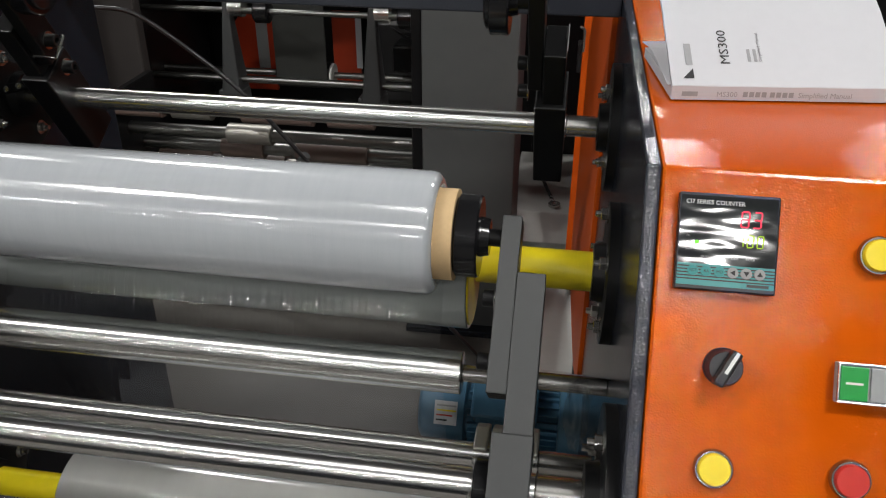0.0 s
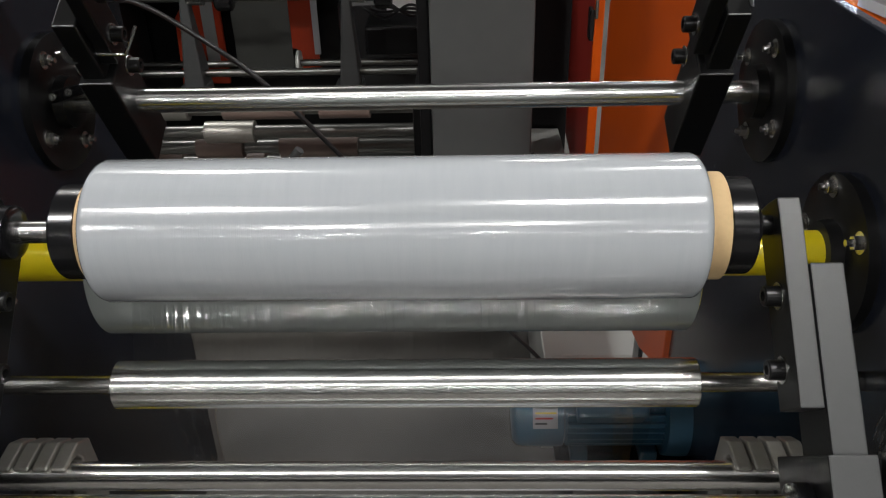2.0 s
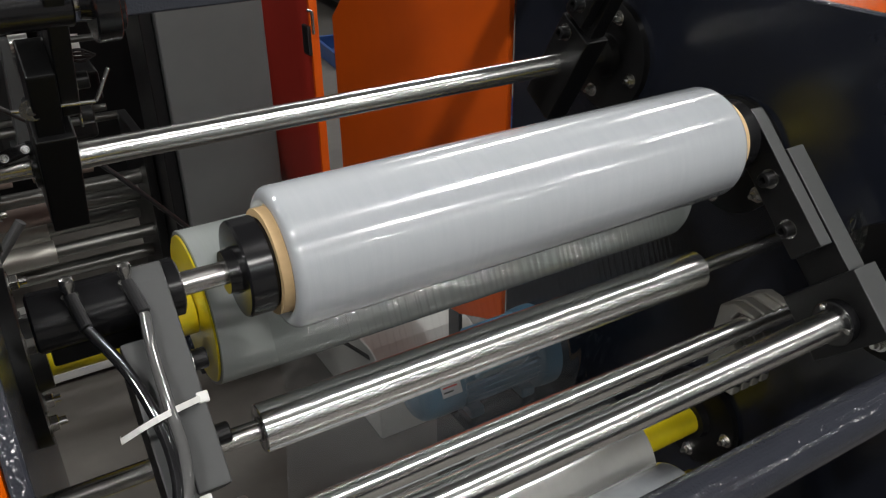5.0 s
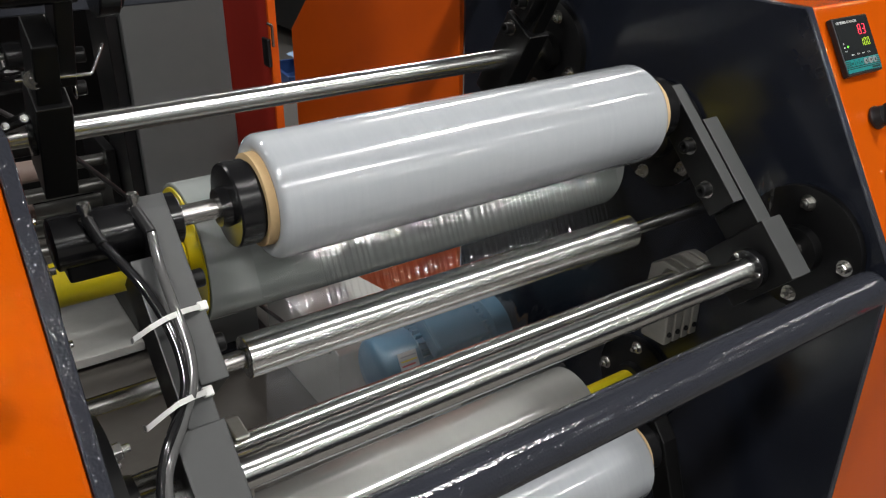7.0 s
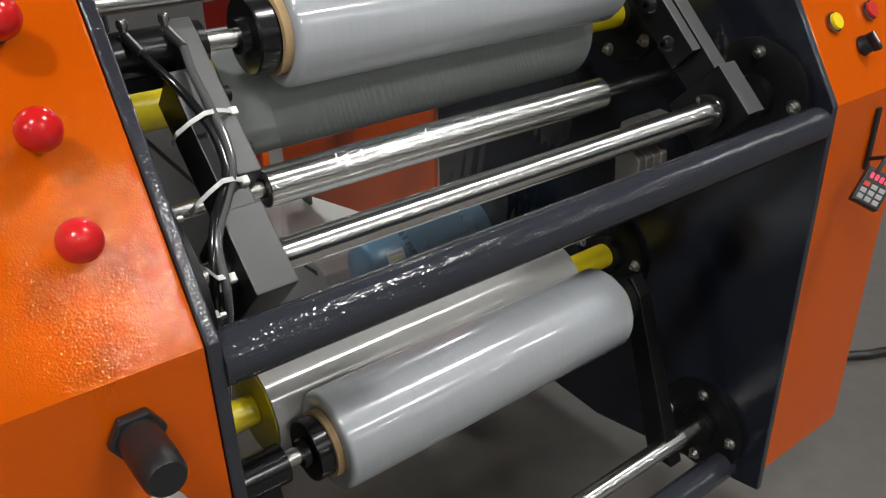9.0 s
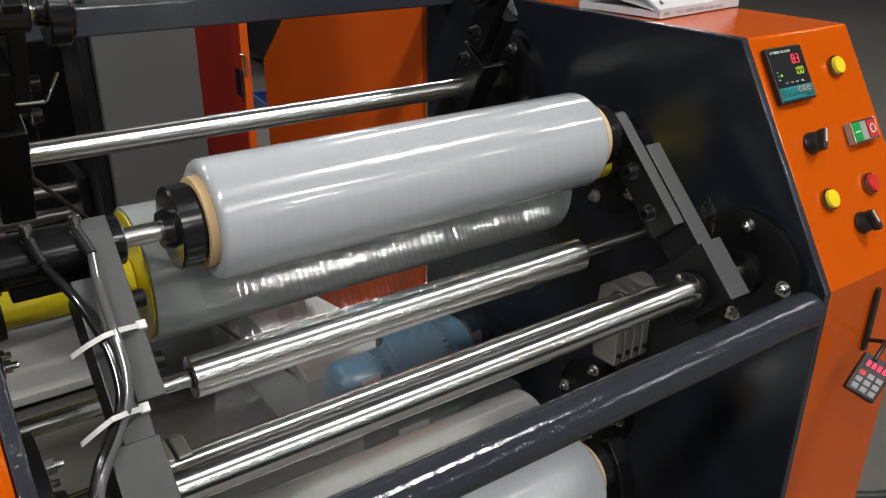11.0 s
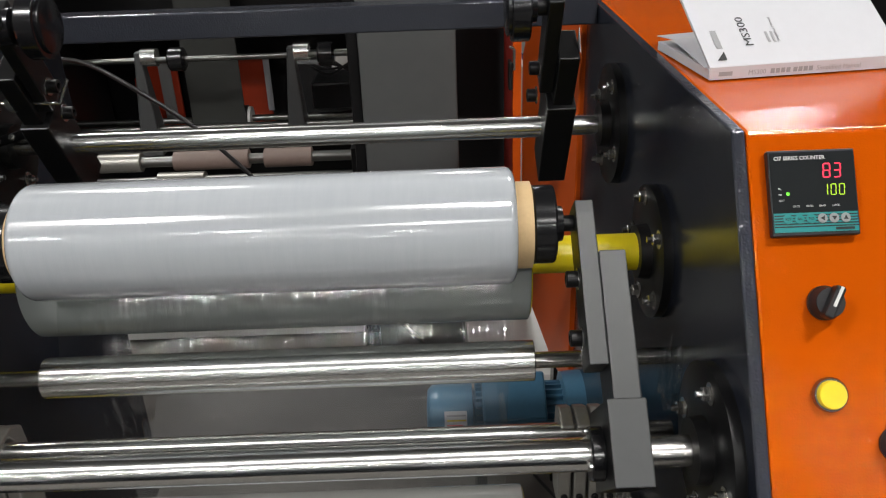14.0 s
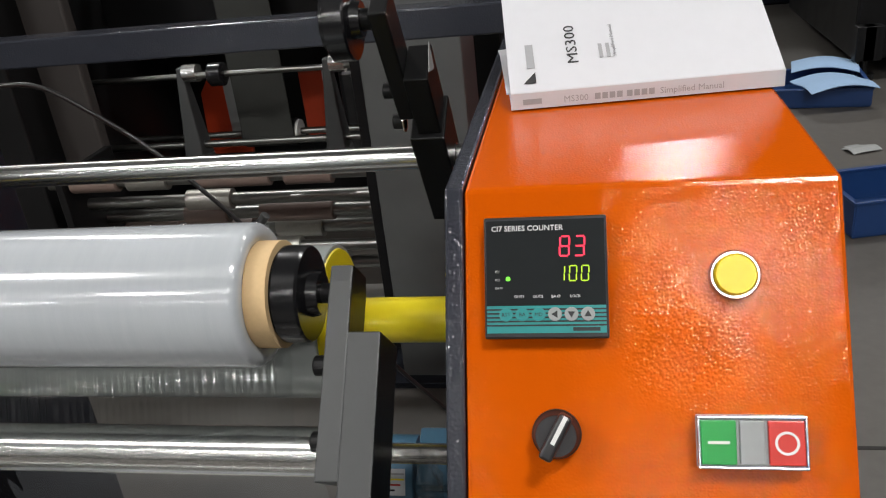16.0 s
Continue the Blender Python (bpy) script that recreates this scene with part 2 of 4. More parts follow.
def single(name, bm, mat, label, category, group="", kind="", smooth=None):
    """A thing of one mesh, its origin at its base."""
    lo = [min(v.co[i] for v in bm.verts) for i in range(3)]
    hi = [max(v.co[i] for v in bm.verts) for i in range(3)]
    o = Vector(((lo[0] + hi[0]) / 2, (lo[1] + hi[1]) / 2, lo[2]))
    bmesh.ops.translate(bm, verts=bm.verts, vec=-o)
    ob = part(name, bm, mat, None, "", smooth)
    ob.location = o
    ORIGIN[ob] = o
    return tagged(ob, label, category, group, kind)


def join(a, b):
    """Adds bmesh b to bmesh a."""
    me = bpy.data.meshes.new("tmp")
    b.to_mesh(me)
    b.free()
    a.from_mesh(me)
    bpy.data.meshes.remove(me)
    return a


def soften(bm, r, seg=2):
    if r:
        es = [e for e in bm.edges if len(e.link_faces) == 2 and e.calc_face_angle() > radians(35)]
        bmesh.ops.bevel(bm, geom=es, offset=r, segments=seg, profile=0.5, affect="EDGES", clamp_overlap=True)
    return bm


def box(x0, x1, y0, y1, z0, z1, r=0.0015):
    bm = bmesh.new()
    bmesh.ops.create_cube(bm, size=1, matrix=Matrix.Translation(((x0 + x1) / 2, (y0 + y1) / 2, (z0 + z1) / 2)) @ Matrix.Diagonal((x1 - x0, y1 - y0, z1 - z0, 1)))
    return soften(bm, r)


def tbox(m, sx, sy, sz, r=0.001):
    """A box of that size, centred at the pose m."""
    bm = bmesh.new()
    bmesh.ops.create_cube(bm, size=1, matrix=Matrix.Diagonal((sx, sy, sz, 1)))
    soften(bm, r)
    bmesh.ops.transform(bm, matrix=m, verts=bm.verts)
    return bm


def prism(x0, x1, yz, r=0.0015):
    """An outline in y and z drawn out along x."""
    bm = bmesh.new()
    a = [bm.verts.new((x0, y, z)) for y, z in yz]
    b = [bm.verts.new((x1, y, z)) for y, z in yz]
    bm.faces.new(a), bm.faces.new(b[::-1])
    n = len(yz)
    for i in range(n):
        bm.faces.new((a[i], b[i], b[(i + 1) % n], a[(i + 1) % n]))
    bmesh.ops.recalc_face_normals(bm, faces=bm.faces)
    return soften(bm, r)


def lathe(profile, axis="x", at=(0, 0, 0), seg=48, closed=True):
    """Turns rows (along, radius) round an axis through at."""
    bm = bmesh.new()
    rings = []
    for s, rad in profile:
        ring = []
        for k in range(seg):
            c, d = math.cos(2 * math.pi * k / seg) * rad, math.sin(2 * math.pi * k / seg) * rad
            p = {"x": (s, c, d), "y": (c, s, d), "z": (c, d, s)}[axis]
            ring.append(bm.verts.new((p[0] + at[0], p[1] + at[1], p[2] + at[2])))
        rings.append(ring)
    for a, b in zip(rings, rings[1:]):
        for k in range(seg):
            bm.faces.new((a[k], a[(k + 1) % seg], b[(k + 1) % seg], b[k]))
    if closed:
        bm.faces.new(rings[0]), bm.faces.new(rings[-1])
    bmesh.ops.recalc_face_normals(bm, faces=bm.faces)
    return bm


def rod(x0, x1, y, z, rad, ch=0.001, seg=40):
    return lathe([(x0, rad - ch), (x0 + ch, rad), (x1 - ch, rad), (x1, rad - ch)], "x", (0, y, z), seg)


def tube_between(p, q, rad, seg=16, ch=0.0008):
    """A round bar from p to q."""
    p, q = Vector(p), Vector(q)
    d = q - p
    bm = lathe([(0, rad - ch), (ch, rad), (d.length - ch, rad), (d.length, rad - ch)], "z", (0, 0, 0), seg)
    bmesh.ops.transform(bm, matrix=Matrix.Translation(p) @ d.to_track_quat("Z", "Y").to_matrix().to_4x4(), verts=bm.verts)
    return bm


def sweep(points, rad, seg=10, steps=8):
    """A round cord through points, smoothed."""
    P = [Vector(p) for p in points]
    P = [2 * P[0] - P[1]] + P + [2 * P[-1] - P[-2]]
    line = []
    for i in range(1, len(P) - 2):
        for k in range(steps):
            t = k / steps
            a, b, c, d = P[i - 1:i + 3]
            line.append(0.5 * ((2 * b) + (c - a) * t + (2 * a - 5 * b + 4 * c - d) * t * t + (3 * b - a - 3 * c + d) * t ** 3))
    line.append(P[-2])
    bm = bmesh.new()
    rings = []
    up = Vector((0.3, 0.2, 1)).normalized()
    for i, p in enumerate(line):
        d = (line[min(i + 1, len(line) - 1)] - line[max(i - 1, 0)]).normalized()
        u = d.cross(up).normalized()
        v = u.cross(d)
        rings.append([bm.verts.new(p + (u * math.cos(2 * math.pi * k / seg) + v * math.sin(2 * math.pi * k / seg)) * rad) for k in range(seg)])
    for a, b in zip(rings, rings[1:]):
        for k in range(seg):
            bm.faces.new((a[k], a[(k + 1) % seg], b[(k + 1) % seg], b[k]))
    bm.faces.new(rings[0]), bm.faces.new(rings[-1])
    bmesh.ops.recalc_face_normals(bm, faces=bm.faces)
    return bm


def hexbolt(m, head=0.0075, h=0.006, stud=0.0, washer=0.011):
    """A hexagon nut on a washer, its axis along the pose's z."""
    bm = lathe([(0, washer), (0.0015, washer)], "z", seg=20)
    join(bm, soften(lathe([(0.0015, head), (0.0015 + h, head)], "z", seg=6), 0.0006, 1))
    if stud:
        join(bm, lathe([(0.0015 + h, head * 0.5), (0.0015 + h + stud, head * 0.46)], "z", seg=14))
    bmesh.ops.transform(bm, matrix=m, verts=bm.verts)
    return bm


def capscrew(m, rad=0.009, h=0.010):
    """A socket head cap screw, its axis along the pose's z, with a recessed socket."""
    bm = lathe([(0, rad), (h - 0.001, rad), (h, rad - 0.001), (h, rad * 0.52), (h * 0.45, rad * 0.5)], "z", seg=24)
    bmesh.ops.transform(bm, matrix=m, verts=bm.verts)
    return bm


TOX = pose(0, 0, 0, 0, 90, 0)     # z to +x
TO_X = pose(0, 0, 0, 0, -90, 0)   # z to -x


def at(x, y, z, m):
    return Matrix.Translation((x, y, z)) @ m


def words(text, size, m, mat, parent, name="lettering", bold=0.0, align="LEFT", depth=0.0001):
    cu = bpy.data.curves.new("tmp_text", "FONT")
    cu.body, cu.size, cu.extrude, cu.align_x, cu.offset, cu.resolution_u = text, size, depth, align, bold, 2
    tmp = bpy.data.objects.new("tmp_text", cu)
    me = bpy.data.meshes.new_from_object(tmp)
    bm = bmesh.new()
    bm.from_mesh(me)
    bpy.data.objects.remove(tmp), bpy.data.curves.remove(cu), bpy.data.meshes.remove(me)
    bmesh.ops.transform(bm, matrix=m, verts=bm.verts)
    return part(name, bm, mat, parent)


# ---- the hall ----
def slab(name, x0, x1, y0, y1, z0, z1, mat, label):
    ob = single(name, box(x0, x1, y0, y1, z0, z1, 0), mat, label, name.split("_")[0], kind="structure")
    return ob


slab("floor", -9, 11, -19, 15, -0.2, 0, FLOOR, "worn grey concrete factory floor with stains")
JOINT = material("dark_joint_filler", (0.018, 0.017, 0.016), 0.8, var=0.2, scale=20)
slab("floor_joint", 0.32, 11, 1.818, 1.830, -0.01, 0.0015, JOINT, "thin dark expansion joint across the concrete floor")
slab("wall_north", -9, 11, 15, 15.2, 0, 10.6, WALL, "plain grey painted factory hall wall")
slab("wall_south", -9, 11, -19.2, -19, 0, 10.6, WALL, "plain grey painted factory hall wall")
slab("wall_west", -9.2, -9, -19, 15, 0, 10.6, WALL, "plain grey painted factory hall wall")
slab("wall_east", 11, 11.2, -19, 15, 0, 10.6, WALL, "plain grey painted factory hall wall")
slab("ceiling", -9.2, 11.2, -19.2, 15.2, 10.6, 10.8, CEIL, "dark sheet metal factory roof")

# ---- machine frame: two side plates and cross members ----
MID = -0.383
PLATE = [(0.433, 0.910), (0.613, 1.199), (1.33, 1.199), (1.33, 0.20), (0.80, 0.16), (0.431, 0.22)]


def mirror_x(x):
    return 2 * MID - x


frame_unit = thing("rewinder_frame", (MID, 0.85, 0), "dark grey-blue hammer painted machine frame with two side plates", "machine frame")
for x0, x1 in ((0.062, 0.074), (mirror_x(0.074), mirror_x(0.062))):
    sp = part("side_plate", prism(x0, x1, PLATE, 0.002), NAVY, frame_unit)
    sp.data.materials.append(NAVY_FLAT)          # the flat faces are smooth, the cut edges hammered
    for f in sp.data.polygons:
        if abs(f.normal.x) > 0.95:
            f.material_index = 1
    for fy in (0.55, 1.2):
        part("levelling_foot", lathe([(0, 0.035), (0.02, 0.035), (0.024, 0.012), (0.22, 0.012)], "z", ((x0 + x1) / 2, fy, 0), 20), STEEL, frame_unit, "steel levelling foot")
part("cross_tube", rod(mirror_x(0.062), 0.062, 0.452, 0.882, 0.0240), NAVY, frame_unit, "round painted cross tube")
part("cross_beam", box(mirror_x(0.062), 0.062, 1.24, 1.285, 1.168, 1.21, 0.003), NAVY, frame_unit, "square painted cross beam")
part("lower_cross_tube", rod(mirror_x(0.062), 0.062, 0.50, 0.235, 0.025), NAVY, frame_unit)


# ---- control consoles on both side plates ----
def on_panel(x, s, h=0.0):
    """The pose of a place on the sloping console face: s metres below its top crease, h proud of it; local y runs up the slope."""
    y, z = 0.613 - 0.529 * s - 0.849 * h, 1.199 - 0.849 * s + 0.529 * h
    m = Matrix(((1, 0, 0, x), (0, 0.5288, -0.8488, y), (0, 0.8488, 0.5288, z), (0, 0, 0, 1)))
    return m


def placed(bm, m):
    bmesh.ops.transform(bm, matrix=m, verts=bm.verts)
    return bm


HOUSING = [(0.4345, 0.9095), (0.614, 1.1975), (1.319, 1.1975), (1.319, 0.26), (0.4325, 0.26)]


def console(name, x0, x1, label):
    c = thing(name, ((x0 + x1) / 2, 0.85, 0.26), label, "control console")
    part("housing", prism(x0, x1, HOUSING, 0.003), ORANGE, c)
    return c


def push_button(c, x, s, mat, label):
    b = part("push_button", placed(lathe([(0, 0.0148), (0.0035, 0.0148), (0.005, 0.0138), (0.005, 0.0128), (0.004, 0.0126)], "z", seg=40), on_panel(x, s)), BEZEL, c, label, 40)
    part("button_cap", placed(lathe([(0.001, 0.0122), (0.0075, 0.0122), (0.009, 0.0112), (0.0092, 0.0)], "z", seg=40, closed=False), on_panel(x, s)), mat, b, "", 40)


def rotary(c, x, s, turn):
    k = part("rotary_switch", placed(lathe([(0, 0.0148), (0.003, 0.0148), (0.004, 0.0138), (0.012, 0.0128), (0.0135, 0.012), (0.0135, 0.0)], "z", seg=40, closed=False), on_panel(x, s)), BLACK_PL, c, "black rotary switch knob", 40)
    m = on_panel(x, s) @ pose(0, 0, 0.017, 0, 0, turn)
    part("grip", tbox(m, 0.0085, 0.029, 0.012, 0.002), BLACK_PL, k)
    part("pointer_line", tbox(m @ pose(0, 0.005, 0.0062), 0.0026, 0.018, 0.0006, 0), WHITE_PL, k)


right_console = console("control_console", 0.0745, 0.30, "orange powder-coated control console with counter, buttons and switches")
left_console = console("control_console", mirror_x(0.30), mirror_x(0.0745), "orange powder-coated console with red ball knobs")

# batch counter
cx, cs = 0.1255, 0.0578
counter = part("counter", tbox(on_panel(cx, cs, 0.004), 0.0745, 0.0745, 0.008, 0.0012), BLACK_PL, right_console, "black panel counter with red and green digits")
part("counter_window", tbox(on_panel(cx, cs - 0.0085, 0.0083), 0.0715, 0.053, 0.0008, 0), PANEL_BLACK, counter)
part("key_strip", tbox(on_panel(cx, cs + 0.0255, 0.0083), 0.0715, 0.0165, 0.0008, 0), TEAL, counter)
for i in range(5):
    part("stripe", tbox(on_panel(cx, cs + 0.0195 + i * 0.0024, 0.0088), 0.0715, 0.001, 0.0004, 0), BLACK_PL, counter)
for i in range(6):
    kx = cx - 0.024 + i * 0.0098
    part("counter_key", placed(lathe([(0, 0.0042), (0.0006, 0.004), (0.0008, 0.0)], "z", seg=24, closed=False), on_panel(kx, cs + 0.0225, 0.0089)), TEAL if i < 3 else GREY_PL, counter)
for i, turn in enumerate((90, 180, 0)):
    bm = bmesh.new()
    m = on_panel(cx - 0.024 + (3 + i) * 0.0098, cs + 0.0225, 0.0099) @ pose(0, 0, 0, 0, 0, turn)
    bm.faces.new([bm.verts.new(m @ Vector(p)) for p in ((-0.0022, -0.0015, 0), (0.0022, -0.0015, 0), (0, 0.0022, 0))])
    part("arrow_mark", bm, INK, counter)
for i, tx in enumerate(("RST", "BA", "MD")):
    words(tx, 0.0032, on_panel(cx - 0.024 + i * 0.0098, cs + 0.0236, 0.0098), INK, counter, align="CENTER")
part("maker_mark", tbox(on_panel(cx + 0.024, cs + 0.0315, 0.0089), 0.016, 0.0022, 0.0003, 0), BLACK_PL, counter)
words("CI7 SERIES COUNTER", 0.0046, on_panel(cx - 0.0325, cs - 0.0285, 0.0089), WHITE_PL, counter, bold=0.00003)
for i, tx in enumerate(("OUT1", "OUT2", "BA.O", "LOCK")):
    words(tx, 0.0024, on_panel(cx - 0.019 + i * 0.0112, cs + 0.0125, 0.0089), WHITE_PL, counter)
for i, tx in enumerate(("PS1", "PS2", "BA.O")):
    words(tx, 0.002, on_panel(cx - 0.0305, cs - 0.003 + i * 0.005, 0.0089), WHITE_PL, counter)
part("status_led", placed(lathe([(0, 0.0014), (0.0005, 0.0014)], "z", seg=14), on_panel(cx - 0.0225, cs + 0.0008, 0.0089)), LED_GRN, counter)
SEGS = {"0": "abcdef", "1": "bc", "3": "abcdg", "8": "abcdefg"}


def digit(ch, x, s, w, h, mat):
    bm = bmesh.new()
    th = w * 0.2
    place = {"a": (0, h / 2, w, th), "g": (0, 0, w, th), "d": (0, -h / 2, w, th), "b": (w / 2, h / 4, th, h / 2), "c": (w / 2, -h / 4, th, h / 2),
             "f": (-w / 2, h / 4, th, h / 2), "e": (-w / 2, -h / 4, th, h / 2)}
    for k in SEGS[ch]:
        px, py, sx, sy = place[k]
        join(bm, tbox(on_panel(x, s, 0.0089) @ pose(px + py * 0.08, py, 0), sx * 0.86, sy * 0.86, 0.0003, 0))
    part("digit", bm, mat, counter)


for i, ch in enumerate("83"):
    digit(ch, cx + 0.0120 + i * 0.0090, cs - 0.0185, 0.0055, 0.0118, LED_RED)
for i, ch in enumerate("100"):
    digit(ch, cx + 0.0095 + i * 0.0072, cs - 0.002, 0.0042, 0.0090, LED_GREEN)

push_button(right_console, 0.236, 0.0585, YEL_BTN, "yellow push button with chrome bezel")
push_button(right_console, 0.128, 0.229, YEL_BTN, "yellow push button with chrome bezel")
push_button(right_console, 0.226, 0.226, RED_SW, "red push button with chrome bezel")
rotary(right_console, 0.130, 0.152, -28)
rotary(right_console, 0.181, 0.272, 20)
sw = part("start_stop_switch", tbox(on_panel(0.2405, 0.1545, 0.004), 0.060, 0.030, 0.008, 0.001), GREY_PL, right_console, "grey framed green and red start stop switch")
for sx0, mt in ((-0.0185, GREEN), (0.0185, RED_SW)):
    part("rocker", tbox(on_panel(0.2405 + sx0, 0.1545, 0.0085), 0.0195, 0.025, 0.004, 0.0006), mt, sw)
for px, py, wx, wy in ((0, 0.0142, 0.060, 0.0016), (0, -0.0142, 0.060, 0.0016), (0.0292, 0, 0.0016, 0.0268), (-0.0292, 0, 0.0016, 0.0268)):
    part("switch_rim", tbox(on_panel(0.2405, 0.1545, 0.0092) @ pose(px, py, 0), wx, wy, 0.0024, 0.0004), STEEL, sw, "bright metal rim")
part("lamp_lens", tbox(on_panel(0.2405, 0.1545, 0.0082), 0.0135, 0.025, 0.003, 0.0006), GREY_PL, sw)
part("start_mark", tbox(on_panel(0.222, 0.1545, 0.0108), 0.012, 0.0016, 0.0004, 0), WHITE_PL, sw)
part("stop_mark", placed(lathe([(0, 0.0066), (0.0004, 0.0066), (0.0004, 0.0052), (0, 0.0052)], "z", seg=32, closed=False), on_panel(0.259, 0.1545, 0.0106)), WHITE_PL, sw)
part("cable_slot", box(0.187, 0.197, 0.4285, 0.4335, 0.787, 0.883, 0.001), BLACK_PL, right_console, "dark vertical cable slot")

# red ball knobs and the pressure regulator on the other console
for s in (0.074, 0.157, 0.239):
    k = part("ball_knob", placed(lathe([(0, 0.009), (0.003, 0.009), (0.004, 0.006), (0.018, 0.006)], "z", seg=24), on_panel(-0.904, s)), BLACK_PL, left_console, "red ball knob on a black stem", 40)
    prof = [(0.028 + 0.0165 * math.sin(a), max(0.0001, 0.0165 * math.cos(a))) for a in [math.pi * (i / 20 - 0.5) for i in range(21)]]
    part("ball", placed(lathe(prof, "z", seg=40), on_panel(-0.904, s)), RED, k, "", 60)
reg = part("regulator_knob", soften(lathe([(0.4322, 0.0225), (0.422, 0.0225)], "y", (-0.905, 0, 0.862), 6), 0.002), BLACK_PL, left_console, "black pressure regulator knob")
part("knob_body", lathe([(0.422, 0.0165), (0.39, 0.017), (0.370, 0.0162), (0.366, 0.014)], "y", (-0.905, 0, 0.862), 28), BLACK_PL, reg, "", 40)
part("gauge", lathe([(0.4322, 0.022), (0.41, 0.022), (0.408, 0.02)], "y", (-0.90, 0, 0.775), 32), GREY_PL, left_console, "round grey pressure gauge", 40)

# ---- keypad hanging on its cable ----
pad = thing("drive_keypad", (0.153, 0.386, 0.765), "black hand keypad with red digits hanging on its cable", "keypad")
KM = Matrix.Translation((0.138, 0.392, 0.782)) @ Vector((-0.60, -0.58, 0.55)).to_track_quat("Z", "Y").to_matrix().to_4x4() @ pose(0, 0, 0, 0, 0, -28) @ Matrix.Diagonal((0.82, 0.82, 0.82, 1))
part("keypad_body", tbox(KM, 0.05, 0.068, 0.018, 0.003), BLACK_PL, pad)
for i in range(4):
    part("keypad_digit", tbox(KM @ pose(-0.013 + i * 0.009, 0.019, 0.0093), 0.0055, 0.010, 0.0004, 0), LED_RED, pad)
for r in range(3):
    for c in range(3):
        part("key", tbox(KM @ pose(-0.014 + c * 0.014, 0.001 - r * 0.012, 0.0095), 0.0105, 0.009, 0.002, 0.0008), RED_SW if (r, c) == (0, 0) else GREY_PL, pad)
part("keypad_cable", sweep([(0.192, 0.44, 0.80), (0.185, 0.405, 0.815), (0.165, 0.395, 0.822), (0.145, 0.393, 0.805)], 0.003), BLACK_PL, pad)

# ---- wound film rolls ----
def film_roll(y, z, rad, a, label):
    r = thing("film_roll", (MID + 0.013, y, z - rad), label, "film roll", "wound film rolls")
    b = -0.118
    part("film", lathe([(a + 0.002, 0.046), (a, 0.050), (a, rad - 0.008), (a + 0.0012, rad - 0.0045), (a + 0.004, rad - 0.0014), (a + 0.008, rad), (b - 0.008, rad), (b - 0.004, rad - 0.0014), (b - 0.0012, rad - 0.0045), (b, rad - 0.008), (b, 0.050), (b - 0.002, 0.046)], "x", (0, y, z), 96, closed=False), FILM, r, "", 40)
    part("paper_core", lathe([(a - 0.007, 0.0385), (a - 0.007, 0.0455), (b + 0.017, 0.0455), (b + 0.017, 0.0385), (a - 0.007, 0.0385)], "x", (0, y, z), 64, closed=False), CORE, r, "tan paper core", 40)
    return r


ROLL = (0.709, 1.0720)
LOW = (0.655, 0.560)
film_roll(*ROLL, 0.0615, -0.622, "clear stretch film wound on a tan paper core, glossy")
film_roll(*LOW, 0.068, -0.640, "full clear stretch film roll in the lower station")


# ---- contact rollers with yellow ends ----
def contact_roller(y, z, rad, jr, label, skin):
    c = thing("contact_roller", (MID, y, z - rad), label, "roller")
    a, b = mirror_x(-0.092), -0.092
    part("sleeve", lathe([(a + 0.003, rad - 0.001), (a + 0.004, rad), (b - 0.004, rad), (b - 0.003, rad - 0.001)], "x", (0, y, z), 96), skin, c, "film covered sleeve", 40)
    for e, o in ((a, 1), (b, -1)):
        part("end_disc", lathe([(e + o * 0.0012, rad - 0.02), (e + o * 0.0012, rad - 0.005), (e + o * 0.0028, rad - 0.004)], "x", (0, y, z), 64), YELLOW, c, "yellow painted end", 40)
    for p, q in ((b, 0.05), (mirror_x(0.05), a)):
        part("journal", rod(p, q, y, z, jr), YELLOW, c, "yellow painted journal", 40)
    return c


CON = (0.811, 0.984)
contact_roller(*CON, 0.0765, 0.0225, "dark rubber contact roller with yellow painted ends", RUBBER)
contact_roller(0.795, 0.545, 0.072, 0.0225, "silvery film-wrapped contact roller with yellow painted ends in the lower station", DRUM)

# ---- chrome guide roller and shafts ----
g = thing("guide_roller", (MID, 0.7154, 0.874), "polished chrome guide roller on a steel shaft", "roller")
part("roller_sleeve", lathe([(-0.652, 0.012), (-0.652, 0.0225), (-0.651, 0.0235), (-0.095, 0.0235), (-0.094, 0.0225), (-0.094, 0.012)], "x", (0, 0.7154, 0.898), 64, closed=False), CHROME, g, "", 40)
for a, b in ((mirror_x(0.062), -0.652), (-0.094, 0.062)):
    part("shaft_end", rod(a, b, 0.7154, 0.898, 0.0095), STEEL, g)


def chrome_shaft(name, y, z, rad, label):
    t = thing(name, (MID, y, z - rad), label, "shaft", "chrome shafts")
    part("shaft_body", rod(mirror_x(-0.004), -0.004, y, z, rad), CHROME, t, "", 40)
    for a, b in ((-0.004, 0.05), (mirror_x(0.05), mirror_x(-0.004))):
        part("shaft_journal", rod(a, b, y, z, rad - 0.0012), STEEL, t, "turned steel shaft end", 40)
    return t


PIV = (0.550, 0.900)
UP = (1.074, 1.059)
LOWP = (0.555, 0.292)
chrome_shaft("pivot_shaft", *PIV, 0.0165, "polished chrome pivot shaft through the winding arms")
chrome_shaft("tie_shaft", 0.646, 0.846, 0.0134, "polished chrome tie shaft behind the pivot shaft")
chrome_shaft("upper_pivot_shaft", *UP, 0.0155, "polished chrome pivot shaft of the upper station")
chrome_shaft("lower_pivot_shaft", *LOWP, 0.0165, "polished chrome pivot shaft of the lower station")


